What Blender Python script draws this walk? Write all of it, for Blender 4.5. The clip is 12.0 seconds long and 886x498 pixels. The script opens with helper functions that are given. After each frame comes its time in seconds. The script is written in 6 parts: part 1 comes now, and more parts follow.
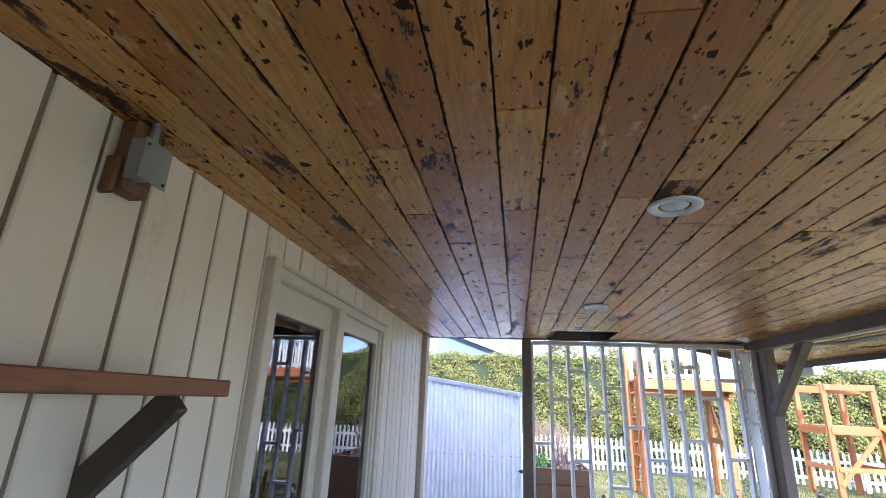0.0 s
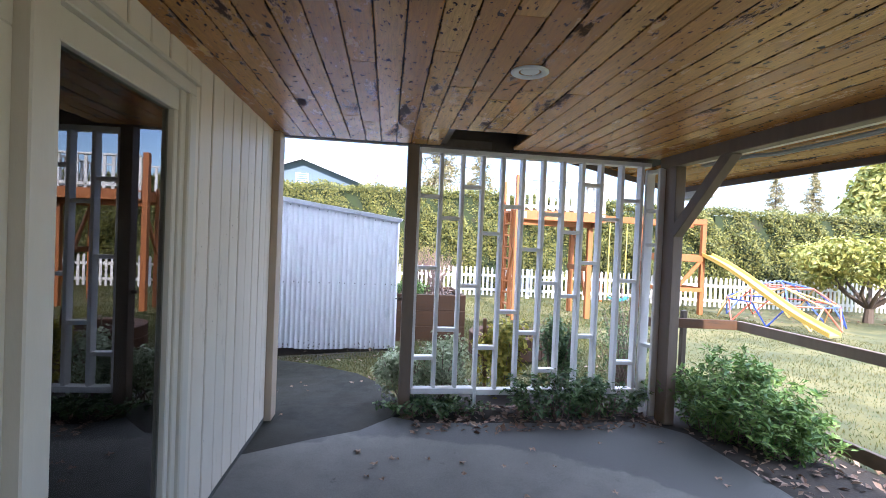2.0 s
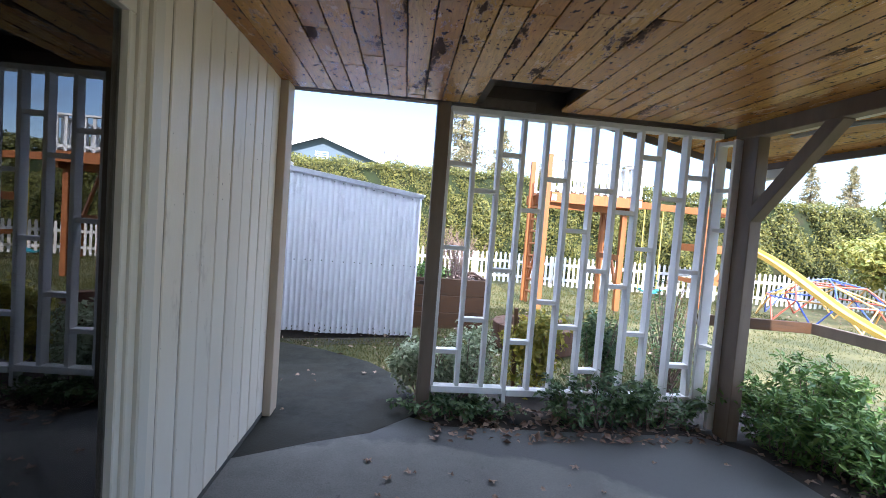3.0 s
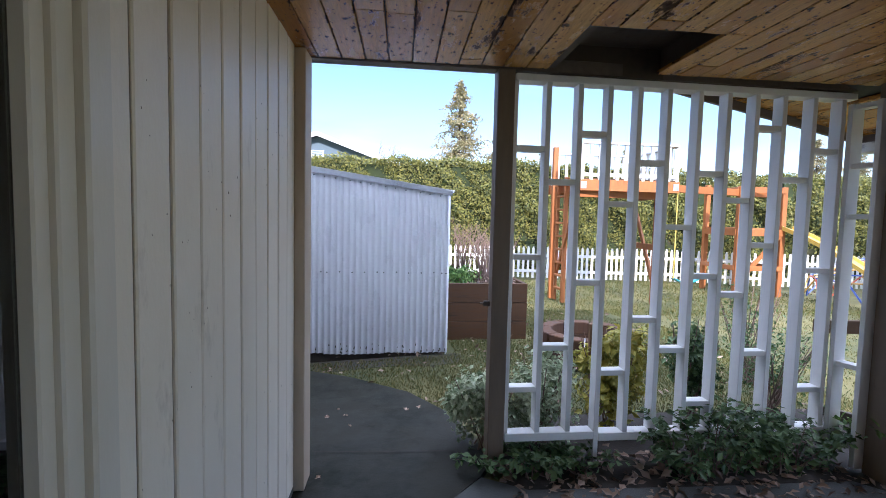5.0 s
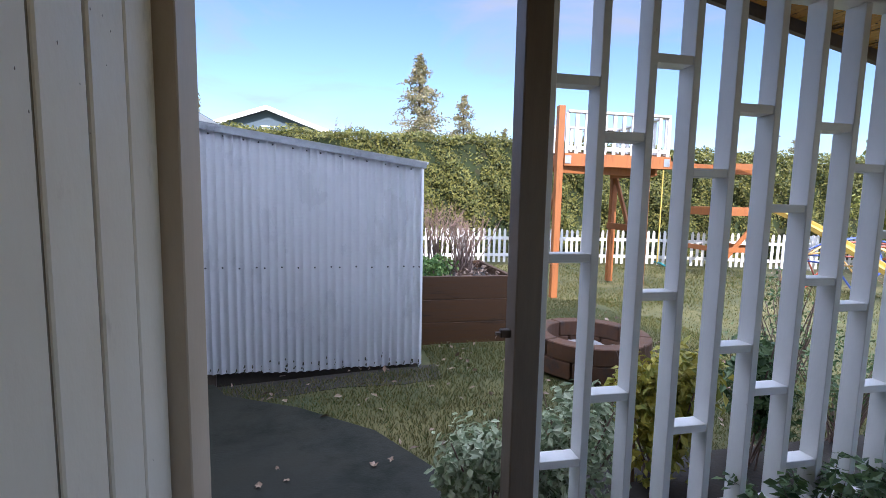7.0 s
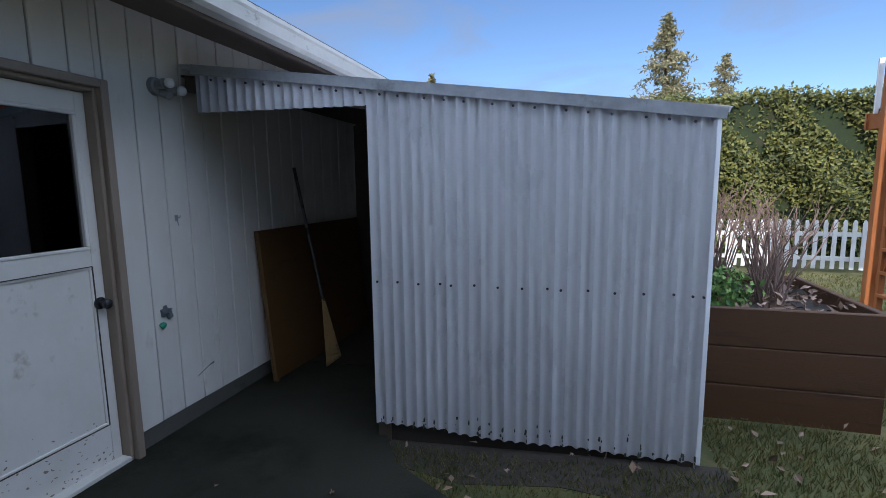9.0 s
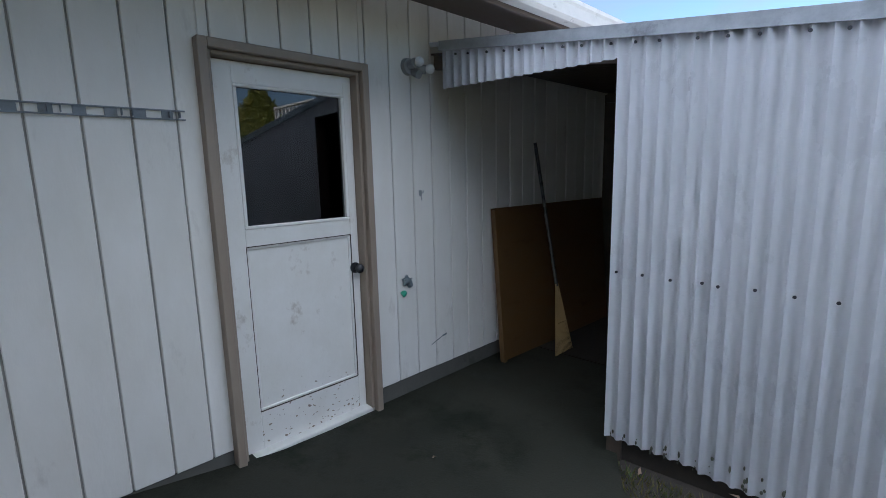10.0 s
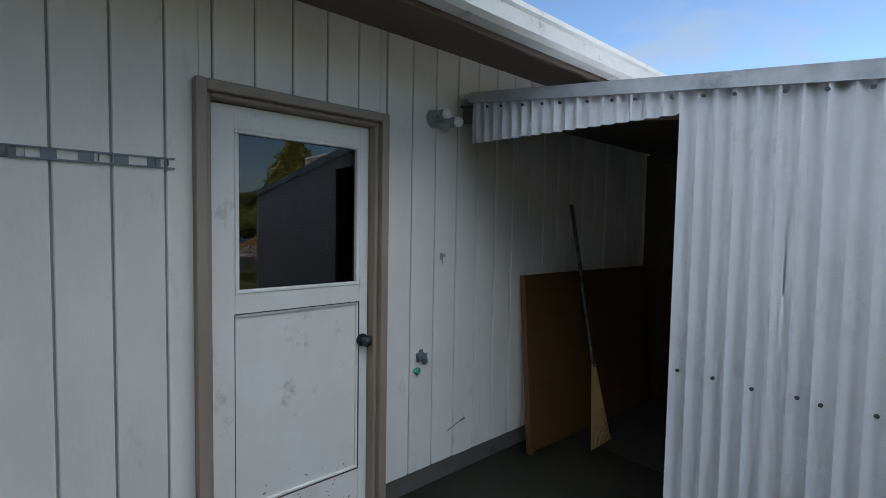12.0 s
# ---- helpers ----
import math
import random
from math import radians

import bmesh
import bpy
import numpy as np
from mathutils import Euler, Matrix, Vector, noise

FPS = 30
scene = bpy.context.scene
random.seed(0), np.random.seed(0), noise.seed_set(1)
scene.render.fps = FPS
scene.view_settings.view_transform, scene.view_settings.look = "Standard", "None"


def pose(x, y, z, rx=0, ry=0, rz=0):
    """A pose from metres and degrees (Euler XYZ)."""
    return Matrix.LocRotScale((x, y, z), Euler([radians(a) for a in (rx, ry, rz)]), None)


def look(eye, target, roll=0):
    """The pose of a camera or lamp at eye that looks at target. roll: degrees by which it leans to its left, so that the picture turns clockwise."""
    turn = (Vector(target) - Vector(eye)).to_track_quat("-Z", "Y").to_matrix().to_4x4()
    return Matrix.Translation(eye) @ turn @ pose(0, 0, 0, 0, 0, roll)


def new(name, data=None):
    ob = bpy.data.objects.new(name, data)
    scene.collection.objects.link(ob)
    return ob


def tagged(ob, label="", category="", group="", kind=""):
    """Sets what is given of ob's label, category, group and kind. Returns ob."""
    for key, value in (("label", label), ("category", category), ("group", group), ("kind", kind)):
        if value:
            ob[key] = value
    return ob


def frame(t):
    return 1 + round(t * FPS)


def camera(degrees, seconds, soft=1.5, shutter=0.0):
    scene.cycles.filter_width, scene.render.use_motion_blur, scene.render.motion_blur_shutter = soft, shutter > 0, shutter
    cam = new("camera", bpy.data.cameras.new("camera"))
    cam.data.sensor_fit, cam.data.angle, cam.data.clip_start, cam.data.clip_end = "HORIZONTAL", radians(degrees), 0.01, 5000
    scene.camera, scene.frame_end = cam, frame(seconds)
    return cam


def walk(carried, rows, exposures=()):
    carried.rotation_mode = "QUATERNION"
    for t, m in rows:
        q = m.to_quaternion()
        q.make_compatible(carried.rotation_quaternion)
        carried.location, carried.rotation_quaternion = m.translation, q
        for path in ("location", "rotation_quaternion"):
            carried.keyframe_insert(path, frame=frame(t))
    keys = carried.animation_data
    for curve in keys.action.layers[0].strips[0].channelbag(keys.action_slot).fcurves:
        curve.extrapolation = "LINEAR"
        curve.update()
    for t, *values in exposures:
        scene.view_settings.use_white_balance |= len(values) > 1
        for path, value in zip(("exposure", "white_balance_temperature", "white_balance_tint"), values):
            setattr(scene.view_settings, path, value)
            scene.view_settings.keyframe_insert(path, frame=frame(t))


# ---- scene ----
cam = camera(86.8, 12.0, soft=0.8)
EXPOSURES = [(0, 2.02, 5050, 22), (0.5, 2.02, 5250, 24), (1.5, 1.8, 5400, 22), (2.5, 1.6, 5400, 19), (3.5, 1.45, 5350, 18), (5.5, 1.02, 5400, 20), (6.5, 0.97, 5400, 21), (8.3, 0.0, 5350, 14), (9, 0.03, 5300, 14), (9.5, 0.55, 5450, 13), (10.5, 0.76, 5750, 11), (12, 0.56, 5850, 9)]
PATH = [
    (0, (-0.096, 0.282, 1.629), (-0.347, 2.171, 2.239), 2.3),
    (0.5, (-0.125, 0.602, 1.635), (-0.286, 2.548, 2.067), 1.8),
    (1, (-0.042, 0.941, 1.56), (-0.06, 2.924, 1.822), 1.9),
    (1.5, (-0.031, 1.218, 1.507), (0.16, 3.206, 1.612), 2.0),
    (2, (-0.143, 1.482, 1.477), (0.15, 3.46, 1.443), 2.4),
    (2.5, (-0.171, 1.796, 1.429), (0.118, 3.772, 1.317), 3.6),
    (3, (-0.158, 2.046, 1.404), (0.068, 4.03, 1.301), 4.4),
    (3.5, (-0.185, 2.319, 1.454), (0.045, 4.304, 1.385), 3.4),
    (3.7, (-0.129, 2.48, 1.467), (0.071, 4.468, 1.388), 2.2),
    (5.3, (-0.509, 2.933, 1.44), (-0.248, 4.908, 1.271), 0.7),
    (5.5, (-0.501, 3.014, 1.43), (-0.168, 4.976, 1.23), 1.1),
    (6, (-0.447, 3.251, 1.441), (-0.032, 5.195, 1.218), 1.5),
    (6.5, (-0.481, 3.513, 1.439), (-0.054, 5.454, 1.216), 1.3),
    (6.7, (-0.476, 3.673, 1.439), (-0.054, 5.617, 1.229), 1.3),
    (8.3, (-0.411, 4.989, 1.46), (-0.391, 6.975, 1.226), -0.6),
    (8.5, (-0.416, 5.156, 1.436), (-0.534, 7.138, 1.194), -0.7),
    (9, (-0.452, 5.455, 1.404), (-0.991, 7.363, 1.138), -0.7),
    (9.5, (-0.529, 5.7, 1.356), (-1.56, 7.383, 1.034), -1.0),
    (10, (-0.551, 5.769, 1.354), (-1.959, 7.153, 1.032), -1.3),
    (10.5, (-0.546, 5.753, 1.372), (-2.175, 6.881, 1.1), -0.7),
    (11, (-0.572, 5.739, 1.426), (-2.246, 6.815, 1.225), 0.3),
    (11.5, (-0.623, 5.793, 1.434), (-2.238, 6.963, 1.289), 0.9),
    (12, (-0.813, 6.052, 1.411), (-2.313, 7.372, 1.308), 1.0),
]
walk(cam, [(t, look(eye, target, roll)) for t, eye, target, roll in PATH], EXPOSURES)

# ---- world, sun ----
SUN_WAY = Vector((0.03, 1.0, -0.52)).normalized()
world = bpy.data.worlds.new("sky")
scene.world = world
world.use_nodes = True
wn, wl = world.node_tree.nodes, world.node_tree.links
wn.clear()
w_out = wn.new("ShaderNodeOutputWorld")
w_bg = wn.new("ShaderNodeBackground")
w_sky = wn.new("ShaderNodeTexSky")
w_sky.sky_type = "NISHITA"
w_sky.sun_disc = False
w_sky.sun_elevation = math.asin(-SUN_WAY.z)
w_sky.sun_rotation = math.atan2(-SUN_WAY.x, -SUN_WAY.y)
w_sky.air_density = 0.9
w_sky.dust_density = 0.1
w_sky.ozone_density = 1.0
w_bg.inputs["Strength"].default_value = 0.125
w_tc = wn.new("ShaderNodeTexCoord")
w_map = wn.new("ShaderNodeMapping")
w_map.inputs["Scale"].default_value = (1.6, 1.6, 5.0)
w_no = wn.new("ShaderNodeTexNoise")
w_no.inputs["Scale"].default_value = 1.7
w_no.inputs["Detail"].default_value = 8
w_no.inputs["Roughness"].default_value = 0.55
w_no.inputs["Distortion"].default_value = 0.4
w_sep = wn.new("ShaderNodeSeparateXYZ")
# cloud cover thickened towards the zenith, above the view, for more fill light
w_high = wn.new("ShaderNodeMapRange")
w_high.inputs["From Min"].default_value, w_high.inputs["From Max"].default_value = 0.30, 0.66
w_high.inputs["To Min"].default_value, w_high.inputs["To Max"].default_value = 0.0, 0.30
w_add = wn.new("ShaderNodeMath")
w_ramp = wn.new("ShaderNodeValToRGB")
w_ramp.color_ramp.elements[0].position = 0.48
w_ramp.color_ramp.elements[1].position = 0.76
w_mix = wn.new("ShaderNodeMixRGB")
w_mix.inputs["Color2"].default_value = (3.6, 3.75, 4.0, 1)
wl.new(w_tc.outputs["Generated"], w_map.inputs["Vector"])
wl.new(w_map.outputs["Vector"], w_no.inputs["Vector"])
wl.new(w_tc.outputs["Generated"], w_sep.inputs["Vector"])
wl.new(w_sep.outputs["Z"], w_high.inputs["Value"])
wl.new(w_no.outputs["Fac"], w_add.inputs[0])
wl.new(w_high.outputs["Result"], w_add.inputs[1])
wl.new(w_add.outputs[0], w_ramp.inputs["Fac"])
wl.new(w_ramp.outputs["Color"], w_mix.inputs["Fac"])
# unseen overhead clouds made about six times brighter to light shed and walls
w_fill_zone = wn.new("ShaderNodeMapRange")
w_fill_zone.inputs["From Min"].default_value, w_fill_zone.inputs["From Max"].default_value = 0.42, 0.64
w_cloud = wn.new("ShaderNodeMixRGB")
w_cloud.inputs["Color1"].default_value, w_cloud.inputs["Color2"].default_value = (3.0, 3.1, 3.25, 1), (18.0, 19.0, 20.6, 1)
wl.new(w_sep.outputs["Z"], w_fill_zone.inputs["Value"])
wl.new(w_fill_zone.outputs["Result"], w_cloud.inputs["Fac"])
# the overhead cloud fill glows towards the sun and dims away from it
w_dot = wn.new("ShaderNodeVectorMath")
w_dot.operation = "DOT_PRODUCT"
w_dot.inputs[1].default_value = -SUN_WAY
wl.new(w_tc.outputs["Generated"], w_dot.inputs[0])
w_glow = wn.new("ShaderNodeMapRange")
w_glow.inputs["From Min"].default_value, w_glow.inputs["From Max"].default_value = -0.3, 1.0
w_glow.inputs["To Min"].default_value, w_glow.inputs["To Max"].default_value = 0.7, 1.3
wl.new(w_dot.outputs["Value"], w_glow.inputs["Value"])
w_fill = wn.new("ShaderNodeVectorMath")
w_fill.operation = "SCALE"
w_fill.inputs[0].default_value = (18.0, 19.0, 20.6)
wl.new(w_glow.outputs["Result"], w_fill.inputs["Scale"])
wl.new(w_fill.outputs["Vector"], w_cloud.inputs["Color2"])
wl.new(w_cloud.outputs["Color"], w_mix.inputs["Color2"])
wl.new(w_sky.outputs["Color"], w_mix.inputs["Color1"])
wl.new(w_mix.outputs["Color"], w_bg.inputs["Color"])
wl.new(w_bg.outputs["Background"], w_out.inputs["Surface"])

sun = new("sun", bpy.data.lights.new("sun", "SUN"))
sun.data.energy, sun.data.angle, sun.data.color = 4.2, radians(0.6), (1.0, 0.87, 0.68)
sun.rotation_euler = SUN_WAY.to_track_quat("-Z", "Y").to_euler()


# ---- materials ----
def rgb(c):
    return (c[0], c[1], c[2], 1.0)


def base_mat(name, rough=0.6, metal=0.0, spec=0.5):
    m = bpy.data.materials.new(name)
    m.use_nodes = True
    b = m.node_tree.nodes["Principled BSDF"]
    b.inputs["Roughness"].default_value = rough
    b.inputs["Metallic"].default_value = metal
    b.inputs["Specular IOR Level"].default_value = spec
    return m, m.node_tree.nodes, m.node_tree.links, b


def coords(nodes, links, scale):
    """Object-space metres, shifted by each object's random number, times a scale."""
    tc, info = nodes.new("ShaderNodeTexCoord"), nodes.new("ShaderNodeObjectInfo")
    mul = nodes.new("ShaderNodeMath")
    mul.operation = "MULTIPLY"
    mul.inputs[1].default_value = 37.0
    links.new(info.outputs["Random"], mul.inputs[0])
    add = nodes.new("ShaderNodeVectorMath")
    add.operation = "ADD"
    links.new(tc.outputs["Object"], add.inputs[0])
    links.new(mul.outputs[0], add.inputs[1])
    mp = nodes.new("ShaderNodeMapping")
    mp.inputs["Scale"].default_value = scale
    links.new(add.outputs[0], mp.inputs["Vector"])
    return mp.outputs["Vector"]


def noise_fac(nodes, links, vec, scale, detail=4, rough=0.6, lo=0.35, hi=0.65):
    n = nodes.new("ShaderNodeTexNoise")
    n.inputs["Scale"].default_value, n.inputs["Detail"].default_value, n.inputs["Roughness"].default_value = scale, detail, rough
    links.new(vec, n.inputs["Vector"])
    r = nodes.new("ShaderNodeMapRange")
    r.inputs["From Min"].default_value, r.inputs["From Max"].default_value = lo, hi
    links.new(n.outputs["Fac"], r.inputs["Value"])
    return r.outputs["Result"]


def blend(nodes, links, fac, a, b):
    m = nodes.new("ShaderNodeMixRGB")
    links.new(fac, m.inputs["Fac"])
    for key, v in (("Color1", a), ("Color2", b)):
        if isinstance(v, tuple):
            m.inputs[key].default_value = rgb(v)
        else:
            links.new(v, m.inputs[key])
    return m.outputs["Color"]


def worn(name, c1, c2, dirt=None, rough=0.6, metal=0.0, grain=(1, 1, 1), s1=8.0, s2=2.0, dirt_lo=0.56, dirt_hi=0.72, bump=0.15,
         per_piece=0.0, spec=0.5, fine=60.0, island=False):
    """A surface with grain, large-scale shade between c1 and c2, and patches of dirt."""
    m, n, l, b = base_mat(name, rough, metal, spec)
    v = coords(n, l, grain)
    f1 = noise_fac(n, l, v, s1, 6, 0.65, 0.3, 0.7)
    col = blend(n, l, f1, c1, c2)
    if dirt:
        f2 = noise_fac(n, l, v, s2, 8, 0.7, dirt_lo, dirt_hi)
        col = blend(n, l, f2, col, dirt)
    if per_piece:
        if island:
            g = n.new("ShaderNodeNewGeometry").outputs["Random Per Island"]
        else:
            g = n.new("ShaderNodeObjectInfo").outputs["Random"]
        hsv = n.new("ShaderNodeHueSaturation")
        mr = n.new("ShaderNodeMapRange")
        mr.inputs["To Min"].default_value, mr.inputs["To Max"].default_value = 1 - per_piece, 1 + per_piece
        l.new(g, mr.inputs["Value"])
        l.new(mr.outputs["Result"], hsv.inputs["Value"])
        l.new(col, hsv.inputs["Color"])
        col = hsv.outputs["Color"]
    l.new(col, b.inputs["Base Color"])
    f3 = noise_fac(n, l, v, fine, 3, 0.6, 0.0, 1.0)
    bp = n.new("ShaderNodeBump")
    bp.inputs["Strength"].default_value = bump
    bp.inputs["Distance"].default_value = 0.004
    l.new(f3, bp.inputs["Height"])
    l.new(bp.outputs["Normal"], b.inputs["Normal"])
    rr = n.new("ShaderNodeMapRange")
    rr.inputs["To Min"].default_value, rr.inputs["To Max"].default_value = max(rough - 0.12, 0.02), min(rough + 0.12, 1)
    l.new(f1, rr.inputs["Value"])
    l.new(rr.outputs["Result"], b.inputs["Roughness"])
    return m


def leaf_mat(name, c1, c2, c3=None, rough=0.55, sheen=0.25):
    """Leaves, each with its own shade, a little light passing through."""
    m, n, l, b = base_mat(name, rough)
    isl = n.new("ShaderNodeNewGeometry").outputs["Random Per Island"]
    r = n.new("ShaderNodeValToRGB")
    r.color_ramp.elements[0].color, r.color_ramp.elements[1].color = rgb(c1), rgb(c2)
    if c3:
        e = r.color_ramp.elements.new(0.9)
        e.color = rgb(c3)
        r.color_ramp.elements[1].position = 0.82 if r.color_ramp.elements[1].position > 0.95 else r.color_ramp.elements[1].position
    l.new(isl, r.inputs["Fac"])
    l.new(r.outputs["Color"], b.inputs["Base Color"])
    tr = n.new("ShaderNodeBsdfTranslucent")
    l.new(r.outputs["Color"], tr.inputs["Color"])
    mx = n.new("ShaderNodeMixShader")
    mx.inputs["Fac"].default_value = sheen
    l.new(b.outputs["BSDF"], mx.inputs[1])
    l.new(tr.outputs["BSDF"], mx.inputs[2])
    l.new(mx.outputs["Shader"], n["Material Output"].inputs["Surface"])
    return m


def glass_mat(name, tint, ior=1.5):
    m, n, l, b = base_mat(name)
    n.remove(b)
    tr, gl, mx, fr = n.new("ShaderNodeBsdfTransparent"), n.new("ShaderNodeBsdfGlossy"), n.new("ShaderNodeMixShader"), n.new("ShaderNodeFresnel")
    tr.inputs["Color"].default_value = rgb(tint)
    gl.inputs["Roughness"].default_value = 0.003
    fr.inputs["IOR"].default_value = ior
    l.new(fr.outputs["Fac"], mx.inputs["Fac"])
    l.new(tr.outputs["BSDF"], mx.inputs[1])
    l.new(gl.outputs["BSDF"], mx.inputs[2])
    l.new(mx.outputs["Shader"], n["Material Output"].inputs["Surface"])
    return m


def ceiling_mat():
    """Varnished tongue-and-groove fir, peeling, with dark weathered patches and specks."""
    m, n, l, b = base_mat("varnished_boards", 0.34, 0.0, 0.4)
    g = n.new("ShaderNodeNewGeometry").outputs["Random Per Island"]
    tc = n.new("ShaderNodeTexCoord").outputs["Object"]
    off = n.new("ShaderNodeMath")
    off.operation = "MULTIPLY"
    off.inputs[1].default_value = 53.0
    l.new(g, off.inputs[0])
    add = n.new("ShaderNodeVectorMath")
    l.new(tc, add.inputs[0])
    l.new(off.outputs[0], add.inputs[1])
    vec = add.outputs[0]

    def mapped(scale):
        mp = n.new("ShaderNodeMapping")
        mp.inputs["Scale"].default_value = scale
        l.new(vec, mp.inputs["Vector"])
        return mp.outputs["Vector"]

    r = n.new("ShaderNodeValToRGB")
    els = r.color_ramp.elements
    els[0].color, els[1].color = rgb((0.42, 0.170, 0.032)), rgb((0.72, 0.39, 0.095))
    e = els.new(0.45)
    e.color = rgb((0.58, 0.26, 0.050))
    e = els.new(0.75)
    e.color = rgb((0.64, 0.33, 0.075))
    l.new(g, r.inputs["Fac"])
    grain = noise_fac(n, l, mapped((9, 0.9, 9)), 9.0, 8, 0.7, 0.38, 0.66)
    col = blend(n, l, grain, r.outputs["Color"], (0.27, 0.125, 0.038))
    mixg = n.new("ShaderNodeMixRGB")
    mixg.inputs["Fac"].default_value = 0.6
    l.new(r.outputs["Color"], mixg.inputs["Color1"])
    l.new(col, mixg.inputs["Color2"])
    patch = noise_fac(n, l, mapped((1.6, 0.55, 1)), 2.4, 10, 0.76, 0.578, 0.61)
    specks = noise_fac(n, l, mapped((1.0, 0.7, 1)), 26.0, 3, 0.55, 0.65, 0.675)
    pale = noise_fac(n, l, mapped((1.4, 0.5, 1)), 5.0, 9, 0.74, 0.60, 0.65)
    col = blend(n, l, pale, mixg.outputs["Color"], (0.58, 0.36, 0.13))
    col = blend(n, l, patch, col, (0.072, 0.040, 0.024))
    col = blend(n, l, specks, col, (0.04, 0.022, 0.014))
    fleck = noise_fac(n, l, mapped((1.0, 0.45, 1)), 70.0, 2, 0.5, 0.66, 0.69)
    col = blend(n, l, fleck, col, (0.05, 0.026, 0.014))
    # blackened, ragged wear along the board edges
    sep = n.new("ShaderNodeSeparateXYZ")
    l.new(tc, sep.inputs["Vector"])
    prev = sep.outputs["X"]
    for op, val in (("ADD", 0.036), ("DIVIDE", 0.1232), ("FRACT", 0), ("SUBTRACT", 0.5), ("ABSOLUTE", 0)):
        nd = n.new("ShaderNodeMath")
        nd.operation = op
        l.new(prev, nd.inputs[0])
        if op not in ("FRACT", "ABSOLUTE"):
            nd.inputs[1].default_value = val
        prev = nd.outputs[0]
    ragged = noise_fac(n, l, mapped((1, 0.8, 1)), 11.0, 8, 0.72, 0.2, 0.8)
    sm = n.new("ShaderNodeMath")
    sm.operation = "MULTIPLY_ADD"
    sm.inputs[1].default_value = 0.34
    l.new(ragged, sm.inputs[0])
    l.new(prev, sm.inputs[2])
    edge = n.new("ShaderNodeMapRange")
    edge.inputs["From Min"].default_value, edge.inputs["From Max"].default_value = 0.64, 0.685
    l.new(sm.outputs[0], edge.inputs["Value"])
    col = blend(n, l, edge.outputs["Result"], col, (0.055, 0.030, 0.018))
    l.new(col, b.inputs["Base Color"])
    rr = n.new("ShaderNodeMapRange")
    rr.inputs["To Min"].default_value, rr.inputs["To Max"].default_value = 0.27, 0.68
    mx = n.new("ShaderNodeMath")
    mx.operation = "MAXIMUM"
    l.new(patch, mx.inputs[0])
    l.new(pale, mx.inputs[1])
    l.new(mx.outputs[0], rr.inputs["Value"])
    l.new(rr.outputs["Result"], b.inputs["Roughness"])
    # bare and blackened wood has lost its varnish
    bare = patch
    for f in (specks, fleck, edge.outputs["Result"], pale):
        top = n.new("ShaderNodeMath")
        top.operation = "MAXIMUM"
        l.new(bare, top.inputs[0])
        l.new(f, top.inputs[1])
        bare = top.outputs[0]
    gloss = n.new("ShaderNodeMapRange")
    gloss.inputs["To Min"].default_value, gloss.inputs["To Max"].default_value = 0.38, 0.06
    l.new(bare, gloss.inputs["Value"])
    l.new(gloss.outputs["Result"], b.inputs["Specular IOR Level"])
    bp = n.new("ShaderNodeBump")
    bp.inputs["Strength"].default_value, bp.inputs["Distance"].default_value = 0.25, 0.003
    l.new(grain, bp.inputs["Height"])
    l.new(bp.outputs["Normal"], b.inputs["Normal"])
    return m


M_CEIL = ceiling_mat()
M_SIDING = worn("siding_paint", (0.79, 0.70, 0.565), (0.84, 0.765, 0.64), (0.36, 0.28, 0.19), 0.5, grain=(1, 1, 0.45), s1=5, s2=4.5, dirt_lo=0.60, dirt_hi=0.84, bump=0.22, per_piece=0.035)
M_SIDING_N = worn("siding_paint_white", (0.70, 0.665, 0.595), (0.77, 0.74, 0.68), (0.38, 0.33, 0.26), 0.5, grain=(1, 1, 0.4), s1=5, s2=4.2, dirt_lo=0.61, dirt_hi=0.88, bump=0.22, per_piece=0.03)
# Wall backings toned darker than the boards, putting groove shade into the colour.
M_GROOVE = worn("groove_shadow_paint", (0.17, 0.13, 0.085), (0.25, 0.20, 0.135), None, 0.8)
M_GROOVE_N = worn("groove_shadow_paint_light", (0.30, 0.28, 0.25), (0.36, 0.34, 0.31), None, 0.8)
M_TRIM = worn("taupe_trim_paint", (0.25, 0.195, 0.145), (0.31, 0.25, 0.19), (0.14, 0.10, 0.07), 0.55, grain=(1, 1, 0.3), s1=9, s2=5, dirt_lo=0.66, dirt_hi=0.8, bump=0.2)
M_CREAM = worn("cream_frame_paint", (0.66, 0.60, 0.49), (0.72, 0.665, 0.56), (0.42, 0.34, 0.24), 0.45, grain=(1, 1, 0.3), s1=6, s2=4, dirt_lo=0.66, dirt_hi=0.85)
M_CORNER = worn("corner_board_paint", (0.44, 0.35, 0.25), (0.52, 0.42, 0.31), (0.20, 0.145, 0.095), 0.6, grain=(1, 1, 0.25), s1=9, s2=7, dirt_lo=0.66, dirt_hi=0.74)
M_POST = worn("post_paint", (0.145, 0.108, 0.076), (0.20, 0.152, 0.11), (0.075, 0.055, 0.038), 0.6, grain=(2, 2, 0.3), s1=8, s2=6, dirt_lo=0.64, dirt_hi=0.78)
M_LATTICE = worn("lattice_white", (0.74, 0.73, 0.71), (0.80, 0.79, 0.77), (0.40, 0.36, 0.30), 0.5, grain=(1, 1, 0.4), s1=9, s2=9, dirt_lo=0.68, dirt_hi=0.8, per_piece=0.03)
